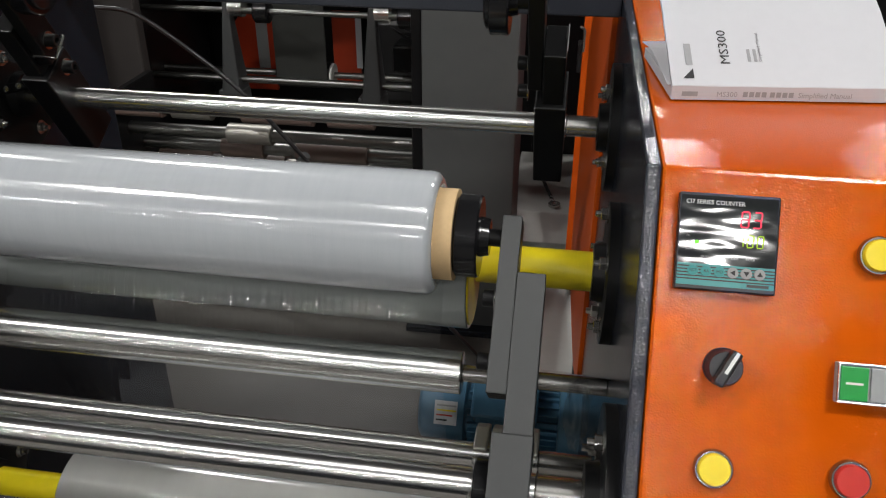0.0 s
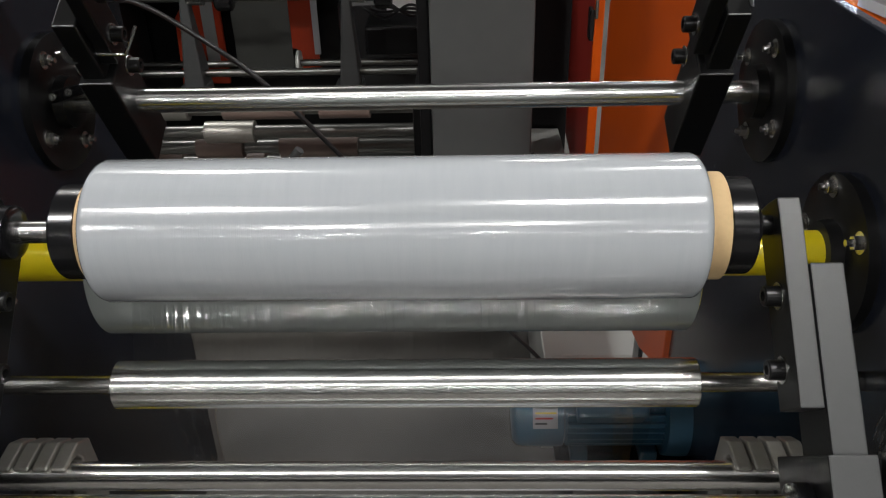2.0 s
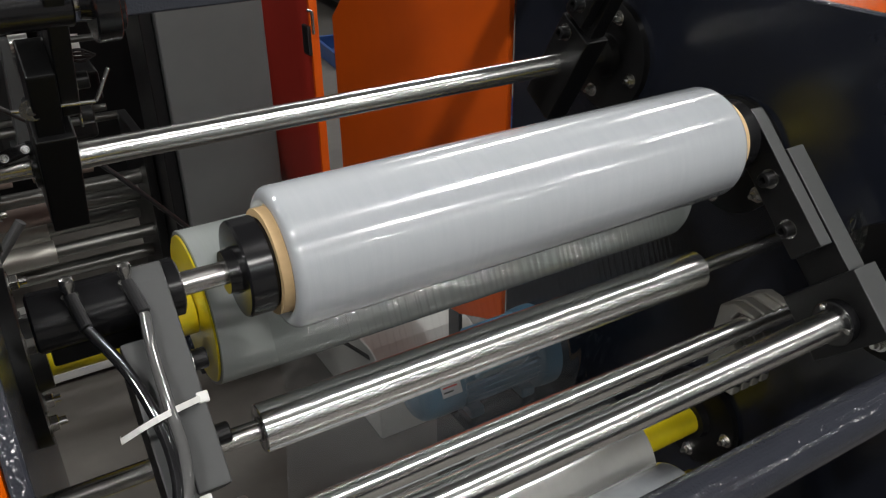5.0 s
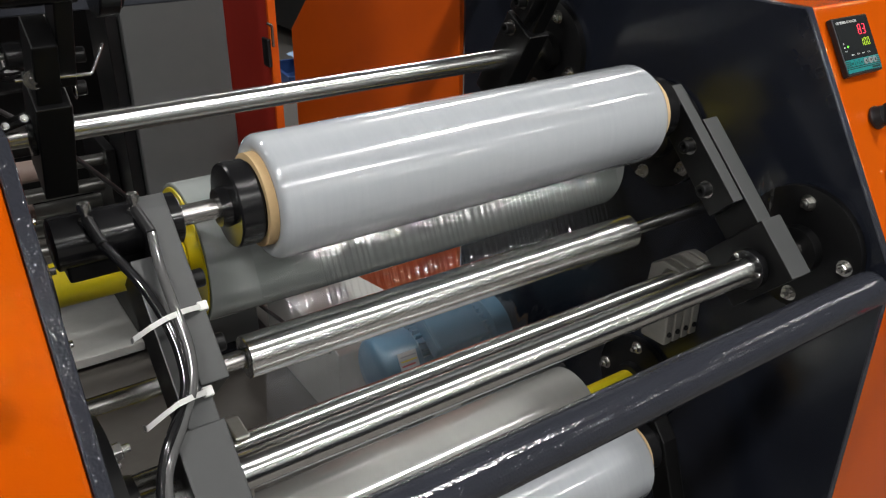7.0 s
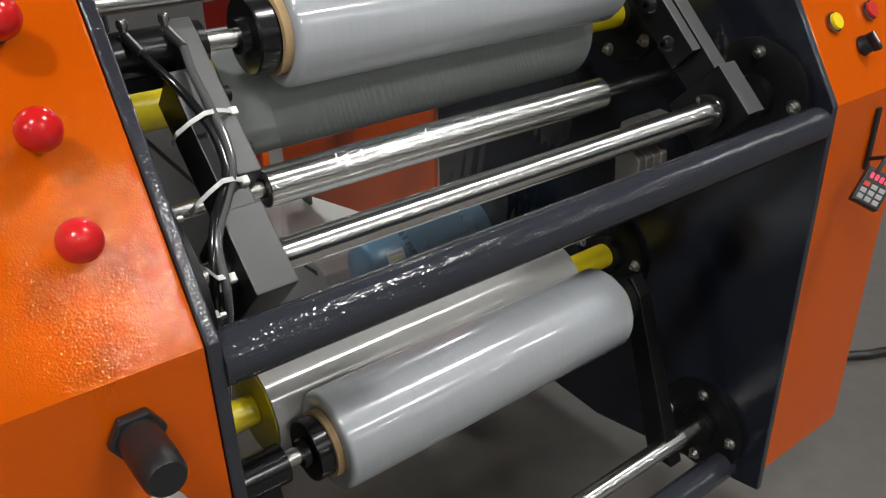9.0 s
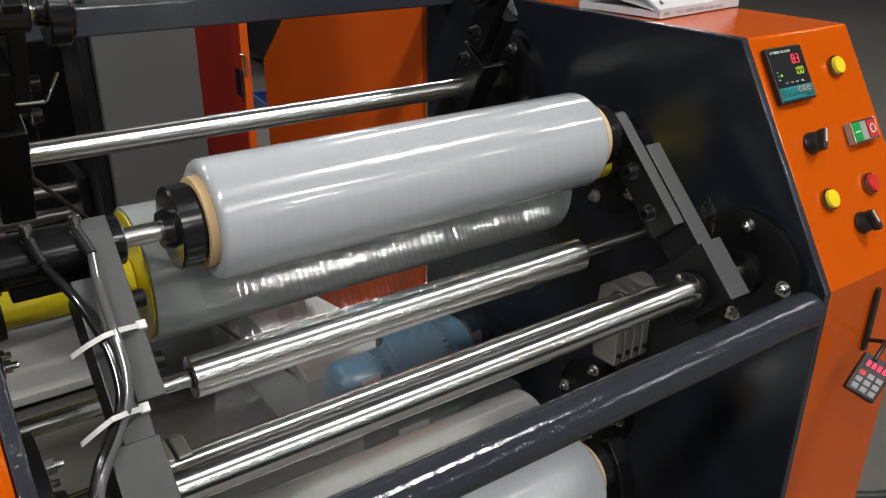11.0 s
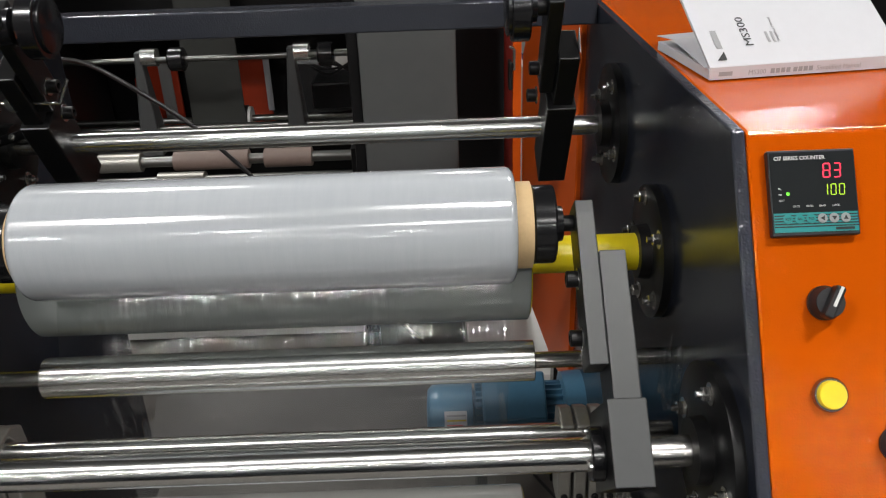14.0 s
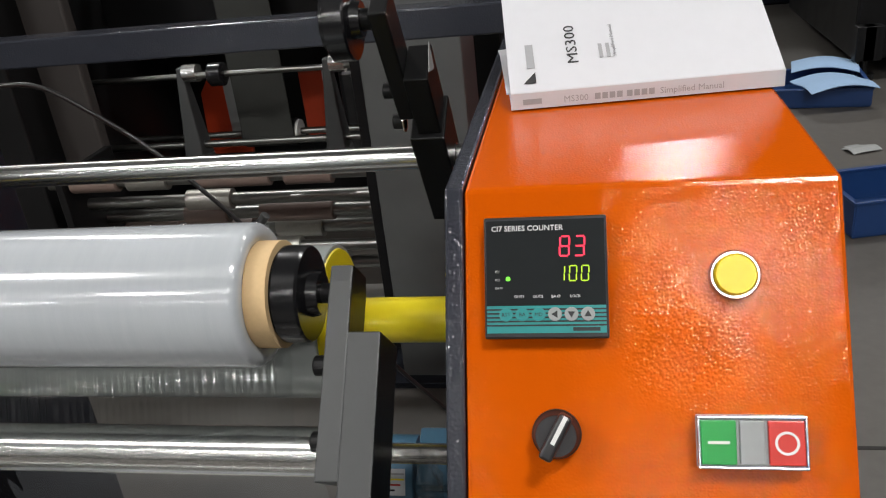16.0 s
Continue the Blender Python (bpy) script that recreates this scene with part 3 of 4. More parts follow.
# ---- bearing flanges bolted to the plates ----
def flange(y, z, rad, side, ring=0.066, n=4, turn=0.0):
    x0 = 0.062 if side > 0 else mirror_x(0.062)
    f = thing("bearing_flange", (x0, y, z), "black round bearing flange with bright nuts on the plate", "bearing flange", "bearing flanges")
    part("flange_disc", lathe([(x0, rad), (x0 - side * 0.0108, rad), (x0 - side * 0.011, rad - 0.0003), (x0 - side * 0.011, 0.034), (x0 - side * 0.024, 0.032), (x0 - side * 0.025, 0.018)], "x", (0, y, z), 56), BLACK, f, "", 40)
    for k in range(n):
        a = 2 * math.pi * k / n + turn
        part("flange_nut", hexbolt(at(x0 - side * 0.011, y + ring * math.cos(a), z + ring * math.sin(a), TO_X if side > 0 else TOX), 0.0075, 0.007, 0.006), STEEL, f, "bright steel nut")


FLANGE_BOLTS = {CON: (5, radians(70)), UP: (4, radians(22))}
for fy, fz, fr in ((*PIV, 0.086), (*UP, 0.086), (*CON, 0.080), (*LOWP, 0.086), (0.795, 0.545, 0.08)):
    for side in (1, -1):
        n, turn = FLANGE_BOLTS.get((fy, fz), (4, 0.0))
        flange(fy, fz, fr, side, 0.066, n, turn)


# ---- winding arms with chucks ----
def slanted(x0, x1, d, zt, zb, depth, r=0.0015, round_top=0.0):
    k = depth / math.sqrt(2)
    pts = [(zt + d, zt), (zb + d, zb), (zb + d + k, zb - k), (zt + d + k, zt - k)]
    if round_top:
        q = round_top
        pts = [(zt + d - q, zt - q), (zb + d, zb), (zb + d + k, zb - k), (zt + d + k - q, zt - k - q), (zt + d + k - 0.2 * q, zt - k + 0.35 * q), (zt + d + 0.5 * k, zt - 0.5 * k + 0.25 * q), (zt + d + 0.1 * q, zt - 0.1 * q)]
    return prism(x0, x1, pts, r)


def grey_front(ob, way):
    """Grey on the faces that look that way, black on the others."""
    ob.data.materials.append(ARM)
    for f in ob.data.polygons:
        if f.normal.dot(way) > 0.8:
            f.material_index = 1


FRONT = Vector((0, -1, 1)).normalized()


def flip(x0, x1, right):
    return (x0, x1) if right else (mirror_x(x1), mirror_x(x0))


def chuck(a, right, y, z, rod_end, rod_r, shift=0.0, nose=True):
    """Black core chuck: from the core end outwards along x."""
    s = 1 if right else -1
    m = lambda x: x if right else mirror_x(x) + shift
    part("chuck", lathe(([(m(-0.14), 0.036), (m(-0.100), 0.037)] if nose else [(m(-0.106), 0.030), (m(-0.104), 0.034), (m(-0.0995), 0.034)]) + [(m(-0.0995), 0.0395), (m(-0.0985), 0.041), (m(-0.079), 0.041), (m(-0.077), 0.0395), (m(-0.077), 0.02), (m(-0.068), 0.018), (m(-0.068), 0.009)], "x", (0, y, z), 56), BLACK_GLOSS, a, "black core chuck", 35)
    part("chuck_rod", rod(min(m(-0.09), m(rod_end) - (0 if right else 0.02)), max(m(-0.09), m(rod_end)), y, z, rod_r), STEEL if not right else BLACK, a, "", 40)


def main_arm(right):
    a = thing("winding_arm", (-0.03 if right else mirror_x(-0.03), 0.55, 0.85), "dark grey stepped winding arm with a black core chuck", "machine arm", "winding arms")
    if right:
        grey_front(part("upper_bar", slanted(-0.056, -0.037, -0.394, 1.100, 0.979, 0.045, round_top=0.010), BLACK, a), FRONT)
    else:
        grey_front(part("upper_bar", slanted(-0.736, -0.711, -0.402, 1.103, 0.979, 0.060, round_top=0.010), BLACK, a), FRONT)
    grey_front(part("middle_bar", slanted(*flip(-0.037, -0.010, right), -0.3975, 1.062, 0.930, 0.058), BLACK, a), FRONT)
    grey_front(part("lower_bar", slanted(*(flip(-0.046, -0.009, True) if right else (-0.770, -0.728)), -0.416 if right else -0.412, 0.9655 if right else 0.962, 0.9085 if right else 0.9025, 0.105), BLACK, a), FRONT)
    s = -1 if right else 1
    for by, bz in ((0.664, 1.030), (0.628, 0.982)):
        xx = -0.056 if right else mirror_x(-0.056)
        part("cap_screw", capscrew(at(xx, by, bz, TO_X if right else TOX), 0.0085, 0.013), BLACK, a, "black socket head screw")
        part("screw_washer", lathe([(xx, 0.0115), (xx + s * 0.0015, 0.0115)], "x", (0, by, bz), 24), STEEL, a)
    chuck(a, right, *ROLL, -0.05, 0.0085 if right else 0.0098, 0.035)
    if right:
        ring = part("clamp_ring", lathe([(-0.060, 0.0168), (-0.060, 0.0245), (-0.0585, 0.026), (-0.047, 0.026), (-0.047, 0.0168)], "x", (0, *PIV), 40, closed=False), BLACK_GLOSS, a, "black split clamp ring", 35)
        for k in range(3):
            q = 2 * math.pi * k / 3 + 0.9
            part("ring_screw", capscrew(at(-0.060, PIV[0] + 0.0212 * math.cos(q), PIV[1] + 0.0212 * math.sin(q), TO_X), 0.0036, 0.004), STEEL, ring)
    return a


main_arm(True)
left_arm = main_arm(False)
# air cylinder on the far arm
cyl = thing("air_cylinder", (-0.76, ROLL[0], ROLL[1] - 0.025), "black air cylinder with two air fittings on the arm", "air cylinder")
part("barrel", lathe([(-0.808, 0.020), (-0.806, 0.0235), (-0.701, 0.0235), (-0.699, 0.020), (-0.699, 0.012)], "x", (0, *ROLL), 40), BLACK_GLOSS, cyl, "", 35)
part("mount_block", box(-0.80, -0.735, ROLL[0] - 0.012, ROLL[0] + 0.03, ROLL[1] - 0.034, ROLL[1] - 0.005, 0.002), BLACK, cyl)
for fx in (-0.778, -0.738):
    f = part("air_fitting", lathe([(0, 0.0062), (0.005, 0.0062), (0.0055, 0.0038), (0.011, 0.0038), (0.0115, 0.0052), (0.0165, 0.0056), (0.0195, 0.0046), (0.0205, 0.002)], "z", (fx, ROLL[0] - 0.012, ROLL[1] + 0.017), 16), STEEL, cyl, "bright nickel air fitting", 35)
    part("elbow", tube_between((fx, ROLL[0] - 0.012, ROLL[1] + 0.022), (fx + 0.004, 0.667, 1.081), 0.0048), BLACK_PL, f)
for i, (col, pts) in enumerate(((HOSE, [(-0.774, 0.667, 1.081), (-0.757, 0.640, 1.0545), (-0.748, 0.607, 1.029), (-0.747, 0.580, 1.004), (-0.755, 0.560, 0.984), (-0.7815, 0.535, 0.957), (-0.797, 0.514, 0.916), (-0.797, 0.53, 0.85), (-0.79, 0.60, 0.70)]),
                               (HOSE_CLEAR, [(-0.734, 0.667, 1.081), (-0.737, 0.646, 1.061), (-0.738, 0.612, 1.035), (-0.738, 0.588, 1.0125), (-0.744, 0.568, 0.992), (-0.760, 0.550, 0.972), (-0.784, 0.526, 0.945), (-0.790, 0.506, 0.905), (-0.788, 0.53, 0.84), (-0.78, 0.60, 0.70)]))):
    single("air_hose", sweep(pts, 0.0043), col, ("black plastic air hose tied to the arm", "clear smoky plastic air hose tied to the arm")[i], "hose", "air hoses", smooth=60)


def strap(points, w, t):
    """A flat strap through points, as wide along the arm as w."""
    bm = bmesh.new()
    along = Vector((0, 1, 1)).normalized() * (w / 2)
    out = FRONT * t
    rows = [[bm.verts.new(Vector(p) + a + b) for a, b in ((along, out * 0), (along, out), (-along, out), (-along, out * 0))] for p in points]
    for a, b in zip(rows, rows[1:]):
        for k in range(4):
            bm.faces.new((a[k], a[(k + 1) % 4], b[(k + 1) % 4], b[k]))
    bm.faces.new(rows[0]), bm.faces.new(rows[-1])
    bmesh.ops.recalc_face_normals(bm, faces=bm.faces)
    return bm


for L_, M_, K_ in (((-0.774, 0.613, 1.018), (-0.7486, 0.602, 1.035), (-0.7126, 0.624, 1.024)), ((-0.786, 0.561, 0.968), (-0.762, 0.550, 0.989), (-0.732, 0.574, 0.974)),
                   ((-0.806, 0.530, 0.930), (-0.797, 0.504, 0.924), (-0.780, 0.518, 0.912))):
    L_, M_, K_ = Vector(L_), Vector(M_), Vector(K_)
    t = thing("cable_tie", tuple(M_), "white nylon cable tie round the arm and hoses", "cable tie", "cable ties")
    pts = [L_ + Vector((0.002, 0.024, -0.016)), L_, L_.lerp(M_, 0.5) + FRONT * 0.003, M_, M_.lerp(K_, 0.45) + FRONT * 0.004, M_.lerp(K_, 0.75) + FRONT * 0.002, K_]
    part("strap", strap(pts, 0.0045, 0.0014), WHITE_PL, t)
    part("lock", tbox(at(*K_, pose(0, 0, 0, 45, 0, 0)), 0.0085, 0.0085, 0.007, 0.001), WHITE_PL, t)


def rear_arm(right):
    """Arm of the upper, empty station, leaning up and forward from its pivot."""
    a = thing("winding_arm", (-0.03 if right else mirror_x(-0.03), UP[0], UP[1] - 0.06), "black stepped winding arm with an empty core chuck", "machine arm", "winding arms")
    u, p = Vector((-0.518, 0.856)), Vector((0.856, 0.518))
    o = Vector(UP)

    def bar(x0, x1, s0, s1, w0, w1):
        return prism(*flip(x0, x1, right), [tuple(o + u * s0 + p * w0), tuple(o + u * s1 + p * w0), tuple(o + u * s1 + p * w1), tuple(o + u * s0 + p * w1)], 0.002)
    part("upper_bar", bar(-0.056, -0.037, 0.09, 0.245, -0.02, 0.022), BLACK, a)
    part("middle_bar", bar(-0.037, -0.010, 0.03, 0.16, -0.028, 0.025), BLACK, a)
    part("lower_bar", bar(-0.046, -0.006, -0.085, 0.075, -0.036, 0.03), BLACK, a)
    c = o + u * 0.222
    chuck(a, right, c.x, c.y, -0.04, 0.011, nose=False)
    for s in (0.066, 0.118):
        q = o + u * s - p * 0.0
        xx = -0.056 if right else mirror_x(-0.056)
        part("cap_screw", capscrew(at(xx, q.x, q.y, TO_X if right else TOX), 0.009, 0.014), BLACK, a)
        part("screw_washer", lathe([(xx, 0.0122), (xx + (-1 if right else 1) * 0.0015, 0.0122)], "x", (0, q.x, q.y), 24), STEEL, a)
    return a


rear_arm(True)
rear_arm(False)
part_arm = thing("air_cylinder", (-0.76, 0.958, 1.22), "black air cylinder of the upper station", "air cylinder")
part("barrel", lathe([(-0.812, 0.020), (-0.81, 0.0235), (-0.705, 0.0235), (-0.703, 0.020), (-0.703, 0.012)], "x", (0, 0.959, 1.249), 40), BLACK_GLOSS, part_arm, "", 35)


def low_arm(right):
    a = thing("winding_arm", (-0.03 if right else mirror_x(-0.03), LOWP[0], LOWP[1]), "black lower winding arm with core chuck", "machine arm", "winding arms")
    part("arm_bar", prism(*flip(-0.05, -0.02, right), [(LOWP[0] - 0.022, LOWP[1] - 0.03), (LOWP[0] + 0.03, LOWP[1] - 0.03), (LOW[0] + 0.025, LOW[1] + 0.015), (LOW[0] + 0.005, LOW[1] + 0.028), (LOW[0] - 0.018, LOW[1])], 0.003), BLACK, a)
    chuck(a, right, *LOW, -0.04, 0.0115, 0.02)
    if not right:
        part("barrel", rod(-0.80, -0.70, *LOW, 0.026), BLACK_GLOSS, a, "", 35)


low_arm(True)
low_arm(False)


# ---- finned aluminium clamp blocks on the tie shaft ----
def clamp_block(x0, step):
    c = thing("clamp_block", (x0, 0.66, 0.74), "finned cast aluminium clamp block on the tie shaft", "clamp block", "clamp blocks")
    for i in range(4):
        xa = x0 + i * step
        part("clamp_fin", prism(xa, xa + step * 0.84, [(0.646, 0.740), (0.690, 0.738), (0.694, 0.80), (0.688, 0.855), (0.668, 0.867), (0.638, 0.864), (0.636, 0.8605), (0.660, 0.858), (0.668, 0.846), (0.662, 0.815), (0.646, 0.802)], 0.0022), ALU, c)
        part("clamp_screw", capscrew(at(xa + step * 0.41, 0.646, 0.756, pose(0, 0, 0, 90, 0, 0)), 0.004, 0.003), BLACK, c)


clamp_block(-0.072, 0.0175)
clamp_block(-0.748, 0.0175)

# ---- clear film web between the rollers ----
def web(name, rows, x0, x1):
    bm = bmesh.new()
    nx = 200
    grid = []
    for j, (y, z) in enumerate(rows):
        grid.append([bm.verts.new((x0 + (x1 - x0) * i / nx, y + 0.00015 * math.sin(i * 0.6 + 1.6 * math.sin(i * 0.11)) * (0 < j < len(rows) - 1), z)) for i in range(nx + 1)])
    for a, b in zip(grid, grid[1:]):
        for i in range(nx):
            bm.faces.new((a[i], a[i + 1], b[i + 1], b[i]))
    ob = part(name, bm, WEB, web_thing, "", 80)
    ob.visible_shadow = False
    return ob


def line(p, q, n=8):
    return [(p[0] + (q[0] - p[0]) * i / n, p[1] + (q[1] - p[1]) * i / n) for i in range(n + 1)]


web_thing = thing("film_web", (MID, 0.76, 0.66), "clear stretch film running over and between the rollers", "film web")
web("lower_span", line((0.735, 0.89), (0.79, 0.64)), -0.62, -0.12)
# span up from the guide roller to the nip, in front of the contact roller, gathered into fine lengthwise wrinkles
wrinkle = bmesh.new()
rows = []
rw = random.Random(8)
ph = [rw.uniform(0, 6.28) for _ in range(6)]
for j in range(41):
    f, row = j / 40, []
    for i in range(601):
        x = -0.625 + 0.507 * i / 600
        reach = max(0.0, min(1.0, (x + 0.62) / 0.08)) * max(0.0, min(1.0, (-0.125 - x) / 0.05))
        amount = reach * math.sin(math.pi * f) ** 0.6 * (0.7 + 0.3 * math.sin(17 * x + ph[0] + 0.9 * math.sin(31 * x + ph[1])))
        fold = math.sin(760 * x + 3.0 * math.sin(49 * x + ph[2]) + 1.2 * math.sin(151 * x + ph[4]) + 1.5 * f) + 0.35 * math.sin(1630 * x + ph[3] + 3 * f)
        out = 0.0008 * math.sin(math.pi * f) + amount * 0.00036 * fold
        row.append(wrinkle.verts.new((x, 0.6936 + 0.0471 * f - 0.9157 * out, 0.9076 + 0.1073 * f + 0.402 * out)))
    rows.append(row)
for a_, b_ in zip(rows, rows[1:]):
    for i in range(600):
        wrinkle.faces.new((a_[i], a_[i + 1], b_[i + 1], b_[i]))
wrap = part("wrinkled_span", wrinkle, WEB, web_thing, "film gathered into fine wrinkles", 80)
wrap.visible_shadow = False

# ---- manual lying on the console, its cover lifting ----
book = thing("manual", (0.2, 0.86, 1.1985), "white paperback manual with lifting cover on the orange console", "book")
BM = at(0.093, 0.779, 1.199, pose(0, 0, 0, 0, 0, 6.7))


def sheet_along(rows, width, thick, m, nx=10):
    """A bent sheet of pages: rows of (back, up), drawn out along local x."""
    bm = bmesh.new()
    n = len(rows)
    top, bot = [], []
    for i, (b, u) in enumerate(rows):
        p, q = rows[max(0, i - 1)], rows[min(n - 1, i + 1)]
        t = Vector((q[0] - p[0], q[1] - p[1])).normalized()
        top.append([bm.verts.new((width * k / nx, b, u + 0.003 * math.sin(3 * k / nx) * (i / n) ** 2)) for k in range(nx + 1)])
        bot.append([bm.verts.new((width * k / nx, b + t.y * thick, u - t.x * thick + 0.003 * math.sin(3 * k / nx) * (i / n) ** 2)) for k in range(nx + 1)])
    for a, b, s in [(top[i], top[i + 1], 1) for i in range(n - 1)] + [(bot[i + 1], bot[i], 1) for i in range(n - 1)] + [(bot[0], top[0], 1), (top[-1], bot[-1], 1)]:
        for k in range(nx):
            bm.faces.new((a[k], a[k + 1], b[k + 1], b[k]))
    for i in range(n - 1):
        bm.faces.new((top[i][0], top[i + 1][0], bot[i + 1][0], bot[i][0]))
        bm.faces.new((top[i][nx], bot[i][nx], bot[i + 1][nx], top[i + 1][nx]))
    bmesh.ops.recalc_face_normals(bm, faces=bm.faces)
    return placed(bm, m)


part("page_block", sheet_along([(0.001, 0.0105), (0.05, 0.0105), (0.10, 0.0105), (0.147, 0.010)], 0.213, 0.010, BM), WHITE, book, "stack of pages")
part("loose_page", sheet_along([(0.004, 0.012), (0.05, 0.019), (0.09, 0.024), (0.135, 0.019)], 0.211, 0.0008, BM @ pose(-0.003, 0.003, 0, 0, 0, 1.2)), WHITE, book)
part("cover", sheet_along([(0.0, 0.0135), (0.02, 0.0257), (0.05, 0.044), (0.085, 0.0654), (0.112, 0.079), (0.140, 0.086)], 0.2155, 0.0035, BM), WHITE, book, "white printed cover", 60)
part("spine", placed(tbox(pose(0.1075, -0.0012, 0.0068), 0.2155, 0.0012, 0.0134, 0.0003), BM), WHITE, book)
SLOPE = BM @ pose(0, 0, 0.0138, 31.4, 0, 0)      # local y runs up the cover


def on_cover(x, s):
    return SLOPE @ pose(x, s, 0.0006, 0, 0, 90) @ Matrix.Diagonal((1.28, 1.0, 1.0, 1.0))


words("MS300", 0.0128, on_cover(0.0575, 0.026), INK, book)
words("Simplified Manual", 0.0042, on_cover(0.0885, 0.030), INK_GREY, book)
for i in range(2):
    part("print_bar", tbox(SLOPE @ pose(0.0765 + i * 0.006, 0.038, 0.0006), 0.003, 0.016, 0.0002, 0), INK_GREY, book)
bm = bmesh.new()
bm.faces.new([bm.verts.new(SLOPE @ Vector(p)) for p in ((0.011, 0.008, 0.0006), (0.0215, 0.008, 0.0006), (0.0215, 0.0205, 0.0006))])
part("maker_mark", bm, INK, book)
part("maker_mark", tbox(SLOPE @ pose(0.0185, 0.0385, 0.0006), 0.0065, 0.027, 0.0002, 0), INK_GREY, book)
SP = BM @ pose(0, -0.0021, 0.0035, 90, 0, 0)
words("MS300", 0.0072, SP @ pose(0.042, 0, 0), INK_GREY, book)
words("Simplified Manual", 0.0072, SP @ pose(0.118, 0, 0), INK_GREY, book)
for i in range(8):
    part("print_bar", tbox(SP @ pose(0.069 + i * 0.0058 + (i > 3) * 0.002, 0.0026, 0), 0.0044, 0.005, 0.0002, 0), INK_GREY, book)
part("print_bar", tbox(SP @ pose(0.017, 0.0026, 0), 0.015, 0.0045, 0.0002, 0), INK_GREY, book)

# ---- blue gear motor behind the rollers ----
motor = thing("electric_motor", (-0.09, 1.215, 0.30), "blue painted electric motor with finned body and terminal box", "motor")
MY, MZ = 1.215, 0.43
part("fan_cowl", lathe([(-0.237, 0.03), (-0.235, 0.055), (-0.227, 0.064), (-0.210, 0.0665), (-0.15, 0.0665), (-0.148, 0.064)], "x", (0, MY, MZ), 48), BLUE, motor, "", 40)
part("motor_body", rod(-0.15, 0.03, MY, MZ, 0.055), BLUE, motor, "", 40)
for k in range(26):
    a = 2 * math.pi * k / 26
    c, s = math.cos(a), math.sin(a)
    part("fin", tbox(Matrix.Translation((-0.06, MY + 0.0595 * c, MZ + 0.0595 * s)) @ pose(0, 0, 0, math.degrees(a), 0, 0), 0.165, 0.012, 0.003, 0), BLUE, motor)
TB = at(0, MY, MZ, pose(0, 0, 0, 32, 0, 0))
tb = part("terminal_box", placed(box(-0.13, -0.018, -0.045, 0.045, 0.055, 0.094, 0.006), TB), BLUE, motor, "blue terminal box")
part("box_lid", placed(box(-0.133, -0.015, -0.048, 0.048, 0.094, 0.105, 0.005), TB), BLUE, tb)
part("mount_flange", lathe([(0.022, 0.06), (0.024, 0.082), (0.04, 0.084), (0.062, 0.084)], "x", (0, MY, MZ), 48), BLUE, motor, "", 40)
nl = part("name_plate", placed(box(-0.203, -0.161, -0.0004, 0.0004, -0.022, 0.022, 0), at(0, MY - 0.0585, MZ + 0.033, pose(0, 0, 0, -29, 0, 0))), WHITE, motor, "white printed label")
for i, (w, mt) in enumerate(((0.036, INK_GREY), (0.036, YEL_BTN), (0.03, RED_SW), (0.02, INK))):
    part("print_bar", placed(box(-0.199, -0.199 + w, -0.001, -0.0003, 0.012 - i * 0.009, 0.015 - i * 0.009, 0), at(0, MY - 0.0585, MZ + 0.033, pose(0, 0, 0, -29, 0, 0))), mt, nl)
for fx in (-0.12, 0.0):
    part("motor_foot", box(fx - 0.015, fx + 0.015, MY - 0.06, MY + 0.06, MZ - 0.072, MZ - 0.05, 0.003), BLUE, motor)
bench = thing("motor_bracket", (-0.06, 1.215, 0), "dark painted steel bracket under the motor", "bracket")
part("bracket_plate", box(-0.16, 0.062, MY - 0.075, MY + 0.075, MZ - 0.082, MZ - 0.072, 0.002), NAVY_FLAT, bench)
part("bracket_leg", box(-0.145, -0.125, MY - 0.06, MY + 0.06, 0, MZ - 0.082, 0.002), NAVY_FLAT, bench)
part("bracket_leg", box(0.03, 0.05, MY - 0.06, MY + 0.06, 0, MZ - 0.082, 0.002), NAVY_FLAT, bench)

single("black_cable", sweep([(-1.10, 1.55, 1.04), (-1.03, 1.555, 1.068), (-0.968, 1.56, 1.075), (-0.896, 1.575, 1.062), (-0.801, 1.58, 0.999), (-0.69, 1.585, 0.905), (-0.55, 1.60, 0.735), (-0.40, 1.61, 0.53), (-0.254, 1.62, 0.345), (-0.12, 1.6, 0.20), (0.0, 1.5, 0.04), (0.10, 1.35, 0.012)], 0.0048), BLACK_PL, "taut black rubber cable slung behind the machine", "cable", smooth=60)

# ---- small things on the frame ----
br = thing("bent_bracket", (-0.71, 1.0, 1.13), "bent bright steel strip on the upper arm", "bracket")
part("strip", join(tube_between((-0.775, 1.0, 1.143), (-0.695, 1.0, 1.140), 0.0022), tube_between((-0.695, 1.0, 1.140), (-0.677, 1.0, 1.172), 0.0022)), STEEL, br)
part("strip_screw", hexbolt(at(-0.756, 0.998, 1.142, pose(0, 0, 0, 90, 0, 0)), 0.005, 0.004), STEEL, br)
lev = thing("clamp_lever", (-0.80, 1.05, 1.06), "black clamping lever with bright screws on the shaft end", "lever")
part("lever_bar", tube_between((-0.85, 1.045, 1.066), (-0.765, 1.045, 1.089), 0.007), BLACK_GLOSS, lev)
part("lever_head", lathe([(-0.768, 0.010), (-0.766, 0.026), (-0.755, 0.026), (-0.753, 0.01)], "x", (0, UP[0], UP[1]), 32), BLACK_GLOSS, lev)
